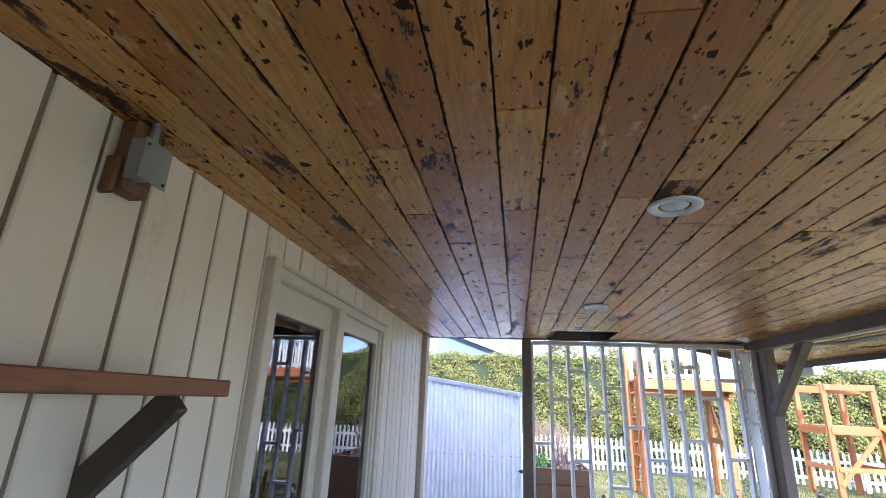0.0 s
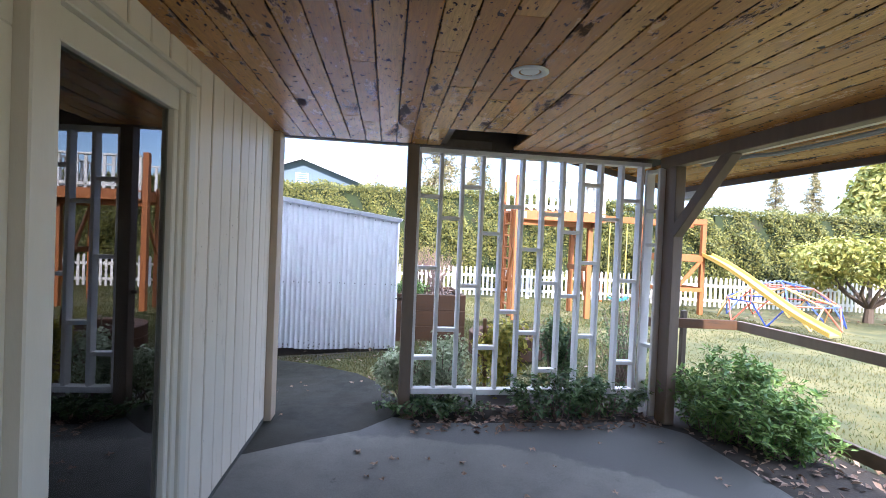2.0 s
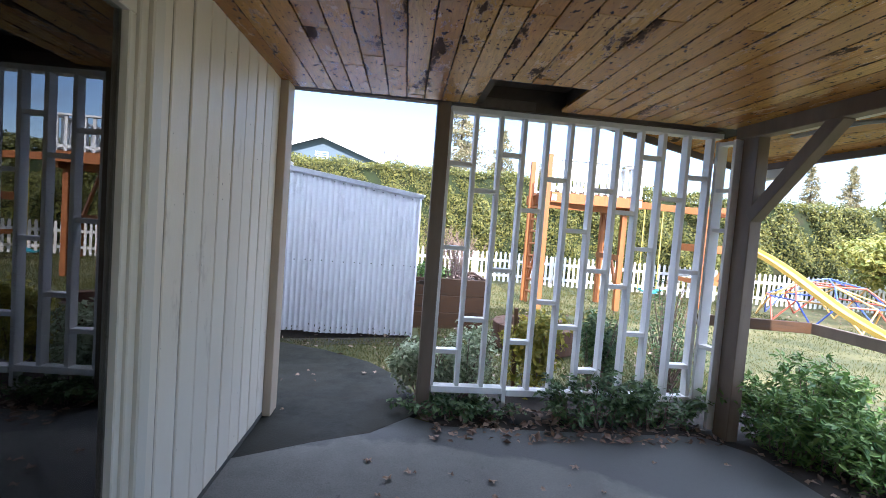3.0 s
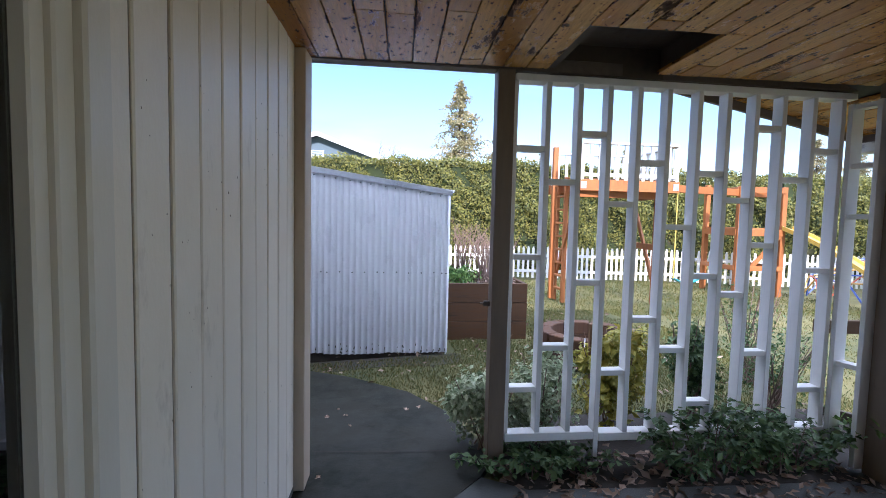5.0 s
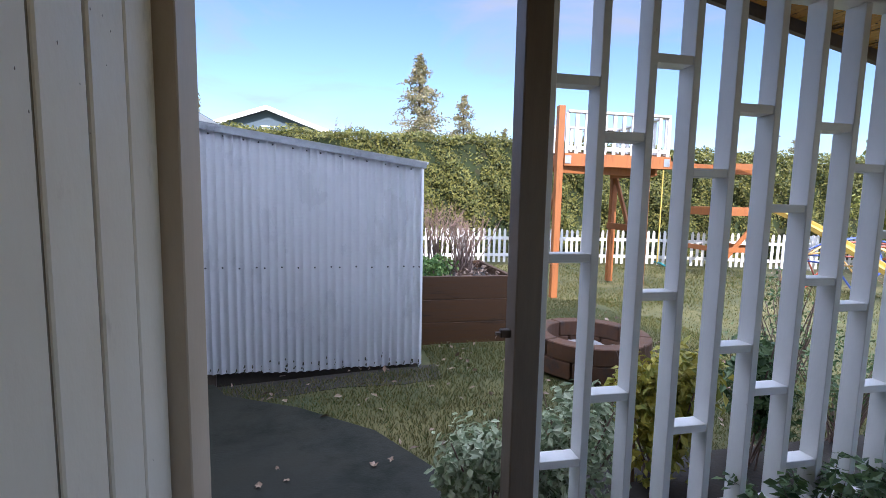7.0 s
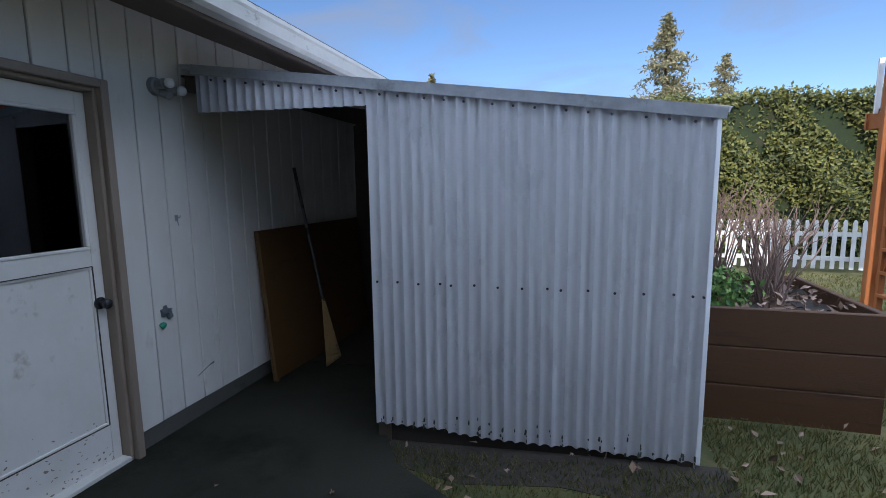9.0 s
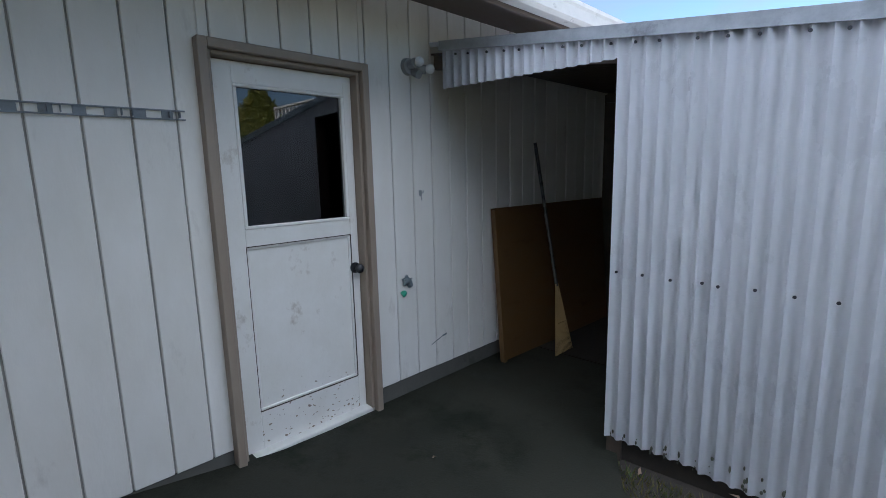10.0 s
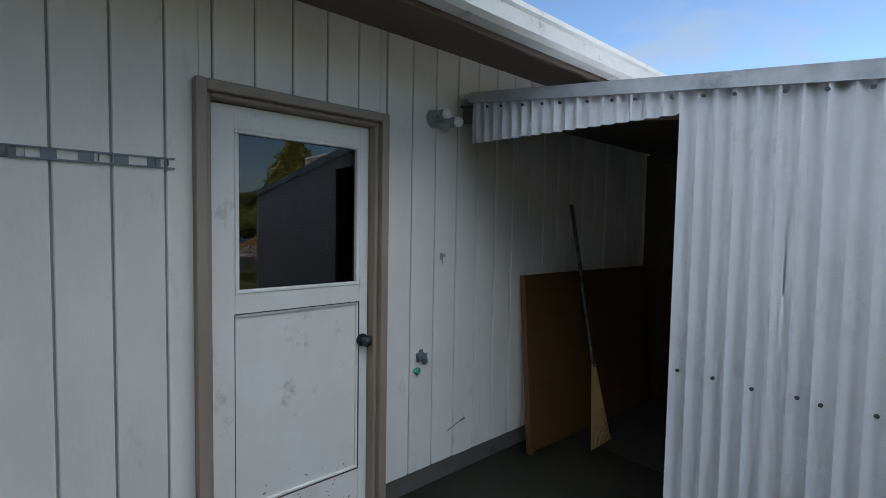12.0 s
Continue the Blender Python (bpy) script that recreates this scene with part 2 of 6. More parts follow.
def patio_mat():
    """Worn concrete, darker where damp creeps in from the planted edge along an uneven tide line."""
    m, n, l, b = base_mat("patio_concrete", 0.78)
    pos = n.new("ShaderNodeTexCoord").outputs["Object"]
    fine = noise_fac(n, l, pos, 3.2, 7, 0.65, 0.3, 0.7)
    col = blend(n, l, fine, (0.155, 0.155, 0.138), (0.22, 0.22, 0.195))
    sep = n.new("ShaderNodeSeparateXYZ")
    l.new(pos, sep.inputs["Vector"])

    def calc(op, a, c, d=None):
        nd = n.new("ShaderNodeMath")
        nd.operation = op
        for k, v in enumerate((a, c, d)):
            if v is None:
                continue
            if isinstance(v, float):
                nd.inputs[k].default_value = v
            else:
                l.new(v, nd.inputs[k])
        return nd.outputs[0]

    off = calc("ADD", sep.outputs["X"], 0.1)
    tide = calc("MULTIPLY_ADD", calc("MULTIPLY", off, off), 0.24, sep.outputs["Y"])
    wander = noise_fac(n, l, pos, 2.3, 5, 0.6, 0.2, 0.8)
    tide = calc("MULTIPLY_ADD", wander, 0.36, tide)
    damp = n.new("ShaderNodeMapRange")
    damp.inputs["From Min"].default_value, damp.inputs["From Max"].default_value = 5.10, 5.17
    l.new(tide, damp.inputs["Value"])
    col = blend(n, l, damp.outputs["Result"], col, (0.064, 0.067, 0.062))
    spots = noise_fac(n, l, pos, 7.0, 8, 0.7, 0.63, 0.72)
    col = blend(n, l, spots, col, (0.085, 0.080, 0.074))
    grit = noise_fac(n, l, pos, 120.0, 3, 0.6, 0.25, 0.75)
    mul = n.new("ShaderNodeMixRGB")
    mul.blend_type = "MULTIPLY"
    mul.inputs["Fac"].default_value = 0.35
    l.new(col, mul.inputs["Color1"])
    l.new(grit, mul.inputs["Color2"])
    l.new(mul.outputs["Color"], b.inputs["Base Color"])
    rr = n.new("ShaderNodeMapRange")
    rr.inputs["To Min"].default_value, rr.inputs["To Max"].default_value = 0.8, 0.5
    l.new(damp.outputs["Result"], rr.inputs["Value"])
    l.new(rr.outputs["Result"], b.inputs["Roughness"])
    bp = n.new("ShaderNodeBump")
    bp.inputs["Strength"].default_value, bp.inputs["Distance"].default_value = 0.3, 0.003
    l.new(grit, bp.inputs["Height"])
    l.new(bp.outputs["Normal"], b.inputs["Normal"])
    return m


M_CONC = patio_mat()
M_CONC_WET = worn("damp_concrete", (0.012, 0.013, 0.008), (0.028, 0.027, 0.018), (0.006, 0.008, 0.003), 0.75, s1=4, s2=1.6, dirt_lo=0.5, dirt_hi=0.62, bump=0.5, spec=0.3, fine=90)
M_FOUND = worn("foundation_concrete", (0.075, 0.072, 0.06), (0.11, 0.105, 0.09), (0.045, 0.05, 0.034), 0.85, s1=7, s2=3)
M_SOIL = worn("soil", (0.020, 0.016, 0.012), (0.040, 0.031, 0.022), (0.012, 0.010, 0.008), 0.95, s1=20, s2=7, bump=0.9, fine=40)
M_GRASS = worn("lawn_ground", (0.034, 0.044, 0.010), (0.085, 0.080, 0.022), (0.14, 0.12, 0.040), 0.9, s1=2.6, s2=0.7, dirt_lo=0.45, dirt_hi=0.62, bump=0.9, fine=50)
M_METAL = worn("white_corrugated_steel", (0.77, 0.775, 0.80), (0.82, 0.825, 0.845), (0.66, 0.65, 0.63), 0.32, grain=(1, 1, 0.6), s1=3, s2=2.5, dirt_lo=0.66, dirt_hi=0.95, bump=0.0, spec=0.5)
M_METAL_DIRT = worn("mould_stain", (0.06, 0.065, 0.045), (0.12, 0.12, 0.09), None, 0.8)
M_GALV = worn("galvanised_steel", (0.33, 0.35, 0.37), (0.45, 0.47, 0.49), (0.22, 0.23, 0.24), 0.42, 0.75, s1=18, s2=6)
M_GALV_D = worn("weathered_steel", (0.13, 0.145, 0.155), (0.22, 0.235, 0.25), (0.08, 0.08, 0.08), 0.5, 0.15, s1=18, s2=6)
M_DARKBOLT = worn("bolt_cap", (0.022, 0.022, 0.028), (0.04, 0.04, 0.048), None, 0.5)
M_REDWOOD = worn("stained_cedar", (0.26, 0.082, 0.018), (0.34, 0.118, 0.028), (0.17, 0.052, 0.014), 0.6, grain=(4, 4, 0.5), s1=6, s2=4, bump=0.3, per_piece=0.10)
M_PLANTER = worn("planter_boards", (0.050, 0.020, 0.004), (0.074, 0.031, 0.007), (0.018, 0.010, 0.004), 0.7, grain=(0.6, 3, 6), s1=7, s2=3, bump=0.4, per_piece=0.12)
M_SHELF = worn("shelf_wood", (0.20, 0.075, 0.028), (0.28, 0.115, 0.045), (0.10, 0.04, 0.018), 0.5, grain=(5, 0.6, 5), s1=6, s2=4)
M_BRACKET = worn("bracket_wood", (0.055, 0.040, 0.028), (0.09, 0.066, 0.046), (0.03, 0.02, 0.015), 0.6, grain=(3, 3, 3), s1=6)
M_BLOCK = worn("block_wood", (0.16, 0.08, 0.035), (0.23, 0.125, 0.06), (0.07, 0.04, 0.02), 0.6, grain=(5, 5, 1))
M_GREYBOX = worn("grey_enamel", (0.26, 0.265, 0.26), (0.31, 0.315, 0.31), (0.18, 0.18, 0.17), 0.5, s1=10)
M_WHITE = worn("white_enamel", (0.78, 0.78, 0.76), (0.82, 0.82, 0.80), (0.6, 0.58, 0.52), 0.4, s1=8, dirt_lo=0.7, dirt_hi=0.9)
M_FENCE = worn("fence_white", (0.64, 0.625, 0.59), (0.72, 0.70, 0.665), (0.55, 0.52, 0.45), 0.55, s1=5, per_piece=0.04)
M_DOOR = worn("door_white", (0.72, 0.69, 0.62), (0.79, 0.765, 0.71), (0.34, 0.26, 0.17), 0.45, grain=(1, 1, 0.8), s1=5, s2=6, dirt_lo=0.60, dirt_hi=0.80)
M_BLACK = worn("black_metal", (0.02, 0.02, 0.022), (0.035, 0.035, 0.037), None, 0.3)
# Near-black room colours: the dimness indoors sits in the paint itself.
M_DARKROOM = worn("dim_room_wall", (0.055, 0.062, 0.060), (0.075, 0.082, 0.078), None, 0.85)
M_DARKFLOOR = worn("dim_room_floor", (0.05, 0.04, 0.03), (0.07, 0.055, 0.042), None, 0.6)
M_GLASS = glass_mat("window_glass", (0.42, 0.47, 0.45), 2.1)
M_GLASS_D = glass_mat("door_glass", (0.25, 0.28, 0.28), 1.75)
M_PLY = worn("plywood", (0.095, 0.050, 0.015), (0.125, 0.066, 0.021), (0.075, 0.04, 0.016), 0.6, grain=(2, 1, 3), s1=4, s2=2)
M_BAMBOO = worn("bamboo", (0.40, 0.27, 0.11), (0.48, 0.33, 0.14), None, 0.55)
M_BRICK = worn("fire_brick", (0.058, 0.025, 0.010), (0.092, 0.040, 0.015), (0.028, 0.020, 0.017), 0.85, s1=14, s2=6, bump=0.5, per_piece=0.15)
M_ASH = worn("ash", (0.22, 0.215, 0.21), (0.42, 0.41, 0.40), (0.07, 0.065, 0.06), 0.95, s1=16, s2=8, bump=0.8)
M_ROOF = worn("asphalt_shingle", (0.06, 0.06, 0.062), (0.10, 0.10, 0.10), (0.14, 0.14, 0.12), 0.9, s1=12, s2=3)
M_GUTTER = worn("gutter_paint", (0.60, 0.58, 0.53), (0.68, 0.66, 0.61), (0.17, 0.15, 0.12), 0.5, grain=(1, 1.2, 2), s1=7, s2=5, dirt_lo=0.59, dirt_hi=0.74)
M_EAVE = worn("brown_fascia", (0.10, 0.075, 0.058), (0.15, 0.115, 0.09), None, 0.6, grain=(3, 0.5, 3))
M_YELLOW = worn("yellow_slide_plastic", (0.50, 0.32, 0.055), (0.56, 0.37, 0.075), (0.42, 0.27, 0.05), 0.45)
M_BLUE = worn("blue_bar", (0.05, 0.09, 0.36), (0.08, 0.13, 0.42), None, 0.4)
M_REDBAR = worn("red_bar", (0.46, 0.10, 0.06), (0.54, 0.15, 0.09), None, 0.4)
M_GOLDBAR = worn("yellow_bar", (0.60, 0.36, 0.10), (0.66, 0.42, 0.14), None, 0.4)
M_BARK = worn("bark", (0.075, 0.052, 0.036), (0.12, 0.088, 0.062), (0.05, 0.035, 0.025), 0.9, grain=(3, 3, 0.7), s1=14, bump=0.9)
M_TWIG = worn("dry_twigs", (0.16, 0.105, 0.085), (0.23, 0.155, 0.12), None, 0.85)
M_HEDGE = leaf_mat("hedge_leaves", (0.028, 0.048, 0.011), (0.135, 0.16, 0.032), (0.26, 0.245, 0.055))
# Dark core colour stands in for the shade deep among the leaves.
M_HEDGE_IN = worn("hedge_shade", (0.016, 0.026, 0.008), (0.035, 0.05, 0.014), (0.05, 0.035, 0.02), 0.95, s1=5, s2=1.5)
M_BUSH = leaf_mat("bush_leaves", (0.038, 0.11, 0.019), (0.115, 0.235, 0.042), (0.22, 0.33, 0.08))
M_IVY = leaf_mat("ground_vine_leaves", (0.022, 0.062, 0.016), (0.075, 0.15, 0.04), (0.16, 0.24, 0.09))
M_VARIEG = leaf_mat("variegated_leaves", (0.16, 0.22, 0.10), (0.36, 0.42, 0.24), (0.55, 0.60, 0.40))
M_YELLEAF = leaf_mat("yellow_green_leaves", (0.22, 0.24, 0.03), (0.42, 0.36, 0.05), (0.5, 0.42, 0.06))
M_FIR = leaf_mat("fir_needles", (0.12, 0.13, 0.06), (0.25, 0.23, 0.11), (0.40, 0.33, 0.17), sheen=0.15)
M_MAPLE = leaf_mat("shrub_tree_leaves", (0.13, 0.165, 0.026), (0.27, 0.28, 0.05), (0.42, 0.38, 0.09))
M_GRASSB = leaf_mat("grass_blades", (0.026, 0.058, 0.004), (0.064, 0.09, 0.008), (0.15, 0.12, 0.028))
M_LITTER = leaf_mat("leaf_litter", (0.09, 0.05, 0.03), (0.20, 0.11, 0.06), (0.32, 0.22, 0.15), sheen=0.05)
M_TAGLEAF = leaf_mat("fallen_leaf", (0.30, 0.12, 0.04), (0.42, 0.19, 0.06))
M_GREENPAINT = worn("green_paint_splash", (0.01, 0.22, 0.12), (0.02, 0.30, 0.17), None, 0.4)
M_GREYPAINT = worn("grey_paint_blot", (0.10, 0.12, 0.13), (0.16, 0.18, 0.19), None, 0.6)
M_HOUSEGREY = worn("far_house_siding", (0.10, 0.14, 0.185), (0.125, 0.17, 0.215), None, 0.8)
M_CABLE = worn("cable_grey", (0.30, 0.30, 0.29), (0.36, 0.36, 0.35), None, 0.5)
M_TEAL = worn("teal_swing_plastic", (0.02, 0.20, 0.24), (0.03, 0.26, 0.30), None, 0.4)
M_ROPE = worn("yellow_rope", (0.50, 0.38, 0.08), (0.58, 0.44, 0.10), None, 0.7)


# ---- mesh helpers ----
def box(bm, x0, y0, z0, x1, y1, z1, bevel=0.0):
    """Adds a box, with chamfered edges where bevel is given."""
    m = Matrix.Translation(((x0 + x1) / 2, (y0 + y1) / 2, (z0 + z1) / 2)) @ Matrix.Diagonal((abs(x1 - x0), abs(y1 - y0), abs(z1 - z0), 1))
    made = bmesh.ops.create_cube(bm, size=1.0, matrix=m)["verts"]
    if bevel:
        edges = list({e for v in made for e in v.link_edges})
        bmesh.ops.bevel(bm, geom=edges, offset=bevel, segments=1, affect="EDGES", profile=0.5)


def bar(bm, a, b, w, d, bevel=0.0, up=(0, 0, 1)):
    """Adds a square-cut timber from a to b, w across and d deep."""
    a, b = Vector(a), Vector(b)
    z = (b - a).normalized()
    u = Vector(up)
    if abs(z.dot(u)) > 0.98:
        u = Vector((0, 1, 0))
    x = u.cross(z).normalized()
    y = z.cross(x)
    rot = Matrix((x, y, z)).transposed().to_4x4()
    made = bmesh.ops.create_cube(bm, size=1.0, matrix=Matrix.Translation((a + b) / 2) @ rot @ Matrix.Diagonal((w, d, (b - a).length, 1)))["verts"]
    if bevel:
        bmesh.ops.bevel(bm, geom=list({e for v in made for e in v.link_edges}), offset=bevel, segments=1, affect="EDGES")


def rod(bm, a, b, r0, r1=None, n=8):
    """Adds a round bar from a to b."""
    a, b = Vector(a), Vector(b)
    rot = (b - a).to_track_quat("Z", "Y").to_matrix().to_4x4()
    bmesh.ops.create_cone(bm, cap_ends=True, segments=n, radius1=r0, radius2=r0 if r1 is None else r1, depth=(b - a).length,
                          matrix=Matrix.Translation((a + b) / 2) @ rot)


def part(name, bm, material, parent=None, label=""):
    """Links a bmesh as one mesh object, under a thing or a part where one is given."""
    me = bpy.data.meshes.new(name)
    bm.to_mesh(me)
    bm.free()
    me.materials.append(material)
    ob = new(name, me)
    if parent:
        ob.parent = parent
    if label:
        ob["label"] = label
    return ob


def piece(name, me, m, parent):
    """Another object on a mesh already made."""
    ob = new(name, me)
    ob.matrix_basis = m
    ob.parent = parent
    return ob


def raw(name, verts, faces, material, parent=None):
    me = bpy.data.meshes.new(name)
    me.from_pydata(verts, [], faces)
    me.materials.append(material)
    ob = new(name, me)
    if parent:
        ob.parent = parent
    return ob


def thing(name, m=None, label="", category="", group="", kind=""):
    ob = new(name)
    ob.empty_display_size = 0.1
    if m is not None:
        ob.matrix_basis = m
    return tagged(ob, label, category, group, kind)


def smooth(t):
    t = min(max(t, 0.0), 1.0)
    return t * t * (3 - 2 * t)


def ground_z(x, y):
    """Nearly level, with a dip towards the side door."""
    return -0.01 - 0.035 * smooth((y - 5.3) / 2) - 0.14 * smooth((0.7 - x) / 3.3) * smooth((y - 5.4) / 1.6)


def leaf_mesh(name, spots, ways, size, material, parent=None, aspect=2.0, spread=0.7, seed=1, kind="", fold=0.25):
    """Many small pointed leaves at spots, facing about along ways."""
    rs = np.random.RandomState(seed)
    spots, ways = np.asarray(spots, float), np.asarray(ways, float)
    k = len(spots)
    n = ways + rs.normal(0, spread, (k, 3))
    n /= np.linalg.norm(n, axis=1)[:, None] + 1e-9
    t = np.cross(n, rs.normal(0, 1, (k, 3)))
    t /= np.linalg.norm(t, axis=1)[:, None] + 1e-9
    s = np.cross(n, t)
    ln = size * rs.uniform(0.6, 1.35, (k, 1))
    wd = ln / aspect
    v = np.empty((k, 4, 3))
    v[:, 0] = spots
    v[:, 1] = spots + t * ln * 0.5 + s * wd * 0.5 + n * ln * fold * 0.4
    v[:, 2] = spots + t * ln
    v[:, 3] = spots + t * ln * 0.5 - s * wd * 0.5 + n * ln * fold * 0.4
    base = np.arange(k)[:, None] * 4
    faces = np.concatenate([base + [0, 1, 2], base + [0, 2, 3]])
    ob = raw(name, v.reshape(-1, 3).tolist(), faces.tolist(), material, parent)
    return tagged(ob, kind=kind) if kind else ob


def blob_points(rs, centre, radii, k, shell=0.55):
    """Points in an uneven rounded volume, more of them near its skin, with outward ways."""
    d = rs.normal(0, 1, (k, 3))
    d /= np.linalg.norm(d, axis=1)[:, None]
    r = (shell + (1 - shell) * rs.uniform(0, 1, k) ** 0.7)
    bumpy = 1 + 0.18 * np.sin(d[:, 0] * 7 + d[:, 2] * 5) + 0.12 * np.sin(d[:, 1] * 11 - d[:, 2] * 8)
    p = np.asarray(centre) + d * np.asarray(radii) * (r * bumpy)[:, None]
    return p, d


# ---- ground ----
def ground():
    xs = sorted(set([-400, -150, -60, -30, -20] + [round(-12 + 0.4 * i, 3) for i in range(86)] + [26, 32, 45, 80, 160, 400]))
    ys = sorted(set([-400, -150, -60, -25, -12] + [round(-6 + 0.4 * i, 3) for i in range(71)] + [25, 30, 40, 60, 120, 400]))
    verts = [(x, y, ground_z(x, y) - 0.03 + 0.012 * noise.noise((x * 0.9, y * 0.9, 0))) for y in ys for x in xs]
    w = len(xs)
    faces = [(j * w + i, j * w + i + 1, (j + 1) * w + i + 1, (j + 1) * w + i) for j in range(len(ys) - 1) for i in range(w - 1)]
    ob = raw("ground", verts, faces, M_GRASS)
    for p in ob.data.polygons:
        p.use_smooth = True
    return tagged(ob, "patchy winter lawn with tan and green grass", "lawn", kind="structure")


ground()


def slab(name, rim, material, label, thick=0.16, lift=0.0):
    """A concrete slab with a given rim, its top lying on the falling ground."""
    bm = bmesh.new()
    bm.faces.new([bm.verts.new((x, y, 0)) for x, y in rim])
    lo = (min(x for x, y in rim), min(y for x, y in rim))
    hi = (max(x for x, y in rim), max(y for x, y in rim))
    for axis in (0, 1):
        v = lo[axis] + 0.3
        while v < hi[axis]:
            co, no = [0, 0, 0], [0, 0, 0]
            co[axis], no[axis] = v, 1
            bmesh.ops.bisect_plane(bm, geom=bm.verts[:] + bm.edges[:] + bm.faces[:], plane_co=co, plane_no=no)
            v += 0.3
    bmesh.ops.triangulate(bm, faces=bm.faces[:])
    for v in bm.verts:
        v.co.z = ground_z(v.co.x, v.co.y) + lift
    bmesh.ops.recalc_face_normals(bm, faces=bm.faces)
    if sum(q.normal.z for q in bm.faces) < 0:
        bmesh.ops.reverse_faces(bm, faces=bm.faces)
    ex = bmesh.ops.extrude_face_region(bm, geom=list(bm.faces))
    top = {v for v in ex["geom"] if isinstance(v, bmesh.types.BMVert)}
    for v in bm.verts:
        if v not in top:
            v.co.z -= thick
    bmesh.ops.recalc_face_normals(bm, faces=bm.faces)
    return tagged(part(name, bm, material), label, "concrete slab", kind="structure")


slab("patio_floor", [(-1.3, -3.2), (2.45, -3.2), (2.45, 4.1), (2.42, 4.9), (2.2, 5.16), (1.2, 5.18), (0.3, 5.22), (0.07, 5.36), (-0.2, 5.09), (-0.55, 4.94), (-0.93, 4.74), (-1.3, 4.6)], M_CONC,
     "grey worn concrete patio slab with damp dark patches", lift=0.012)
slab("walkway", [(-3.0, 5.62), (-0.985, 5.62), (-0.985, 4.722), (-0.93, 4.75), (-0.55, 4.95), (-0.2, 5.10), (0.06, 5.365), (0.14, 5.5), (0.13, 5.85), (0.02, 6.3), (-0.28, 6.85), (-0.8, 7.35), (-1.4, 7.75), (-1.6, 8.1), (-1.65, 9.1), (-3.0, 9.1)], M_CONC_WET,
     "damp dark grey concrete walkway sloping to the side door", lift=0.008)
slab("planting_bed", [(0.2, 5.23), (1.2, 5.19), (2.2, 5.17), (2.43, 4.9), (2.46, 3.0), (2.5, -3), (3.3, -3), (3.35, 4.2), (3.25, 4.75), (2.9, 6.2), (0.3, 6.2)], M_SOIL,
     "dark soil bed strewn with dead leaves", lift=0.004, thick=0.1)

slab("shed_verge", [(-1.44, 7.78), (-1.0, 7.66), (-0.5, 7.72), (0.0, 7.64), (0.34, 7.70), (0.36, 8.04), (-1.54, 8.04)], M_SOIL, "bare dark damp earth along the shed front", lift=-0.027, thick=0.06)
slab("shed_floor", [(-1.55, 8.06), (0.2, 8.06), (0.2, 10.55), (-3.0, 10.55), (-3.0, 9.12), (-1.64, 9.12)], M_SOIL, "bare dark earth floor inside the shed", lift=0.006)

# ---- the patio's west wall, turned a little from the axes ----
WALL_A = pose(-1.1, 0, 0, 0, 0, -1.7)
CEIL = 2.28
SLIDER = (2.03, 3.765, 2.13)


def siding_mesh(width, height, thick=0.018, bevel=0.004):
    bm = bmesh.new()
    box(bm, -thick, -width / 2, 0, 0, width / 2, height, bevel)
    me = bpy.data.meshes.new("siding_board")
    bm.to_mesh(me)
    bm.free()
    return me


def siding(parent, y0, y1, z0, z1, step, material, skip=None, gap=0.013):
    """Vertical boards with open grooves, along the parent's y, facing its x; skip is an opening (y from, y to, top) to cut round."""
    kept = {}

    def board(a, b, low):
        key = (round(b - a, 3), round(low, 3))
        if key not in kept:
            kept[key] = siding_mesh(b - a, z1 - low)
            kept[key].materials.append(material)
        piece("siding_board", kept[key], Matrix.Translation((0.0015 * math.sin(a * 14.3), (a + b) / 2, low)), parent)

    for i in range(int(round((y1 - y0) / step))):
        a, b = y0 + i * step + gap / 2, y0 + (i + 1) * step - gap / 2
        if not skip or b < skip[0] or a > skip[1]:
            board(a, b, z0)
            continue
        if skip[0] - a > 0.01:
            board(a, skip[0], z0)
        board(max(a, skip[0] + 0.0005), min(b, skip[1] - 0.0005), skip[2])
        if b - skip[1] > 0.01:
            board(skip[1], b, z0)


def wall_west():
    bm = bmesh.new()
    y0, y1, top = SLIDER
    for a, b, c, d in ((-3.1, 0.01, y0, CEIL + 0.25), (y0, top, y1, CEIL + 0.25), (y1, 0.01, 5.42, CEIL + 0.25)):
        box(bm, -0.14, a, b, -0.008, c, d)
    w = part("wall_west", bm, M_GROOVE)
    w.matrix_basis = WALL_A
    tagged(w, "cream painted vertical board siding of the house wall", "wall", kind="structure")
    siding(w, -2.915, 5.30, 0.035, CEIL + 0.02, 0.158, M_SIDING, (y0 - 0.02, y1 - 0.004, top + 0.005), 0.014)
    rs = random.Random(19)
    bm = bmesh.new()
    for i in range(260):
        y, z = rs.uniform(3.8, 5.3), rs.uniform(0.1, 2.25)
        if noise.noise((y * 3.1, z * 2.2, 0.4)) < rs.uniform(-0.25, 0.35):
            continue
        bmesh.ops.create_icosphere(bm, subdivisions=1, radius=rs.uniform(0.0006, 0.0022),
                                   matrix=Matrix.Translation((0.0012, y, z)) @ Matrix.Diagonal((0.5, rs.uniform(0.5, 1.2), rs.uniform(0.7, 3.2), 1)))
    tagged(part("paint_flakes", bm, M_TRIM, w, "small brown chips where the paint has flaked"), kind="stuff")
    return w


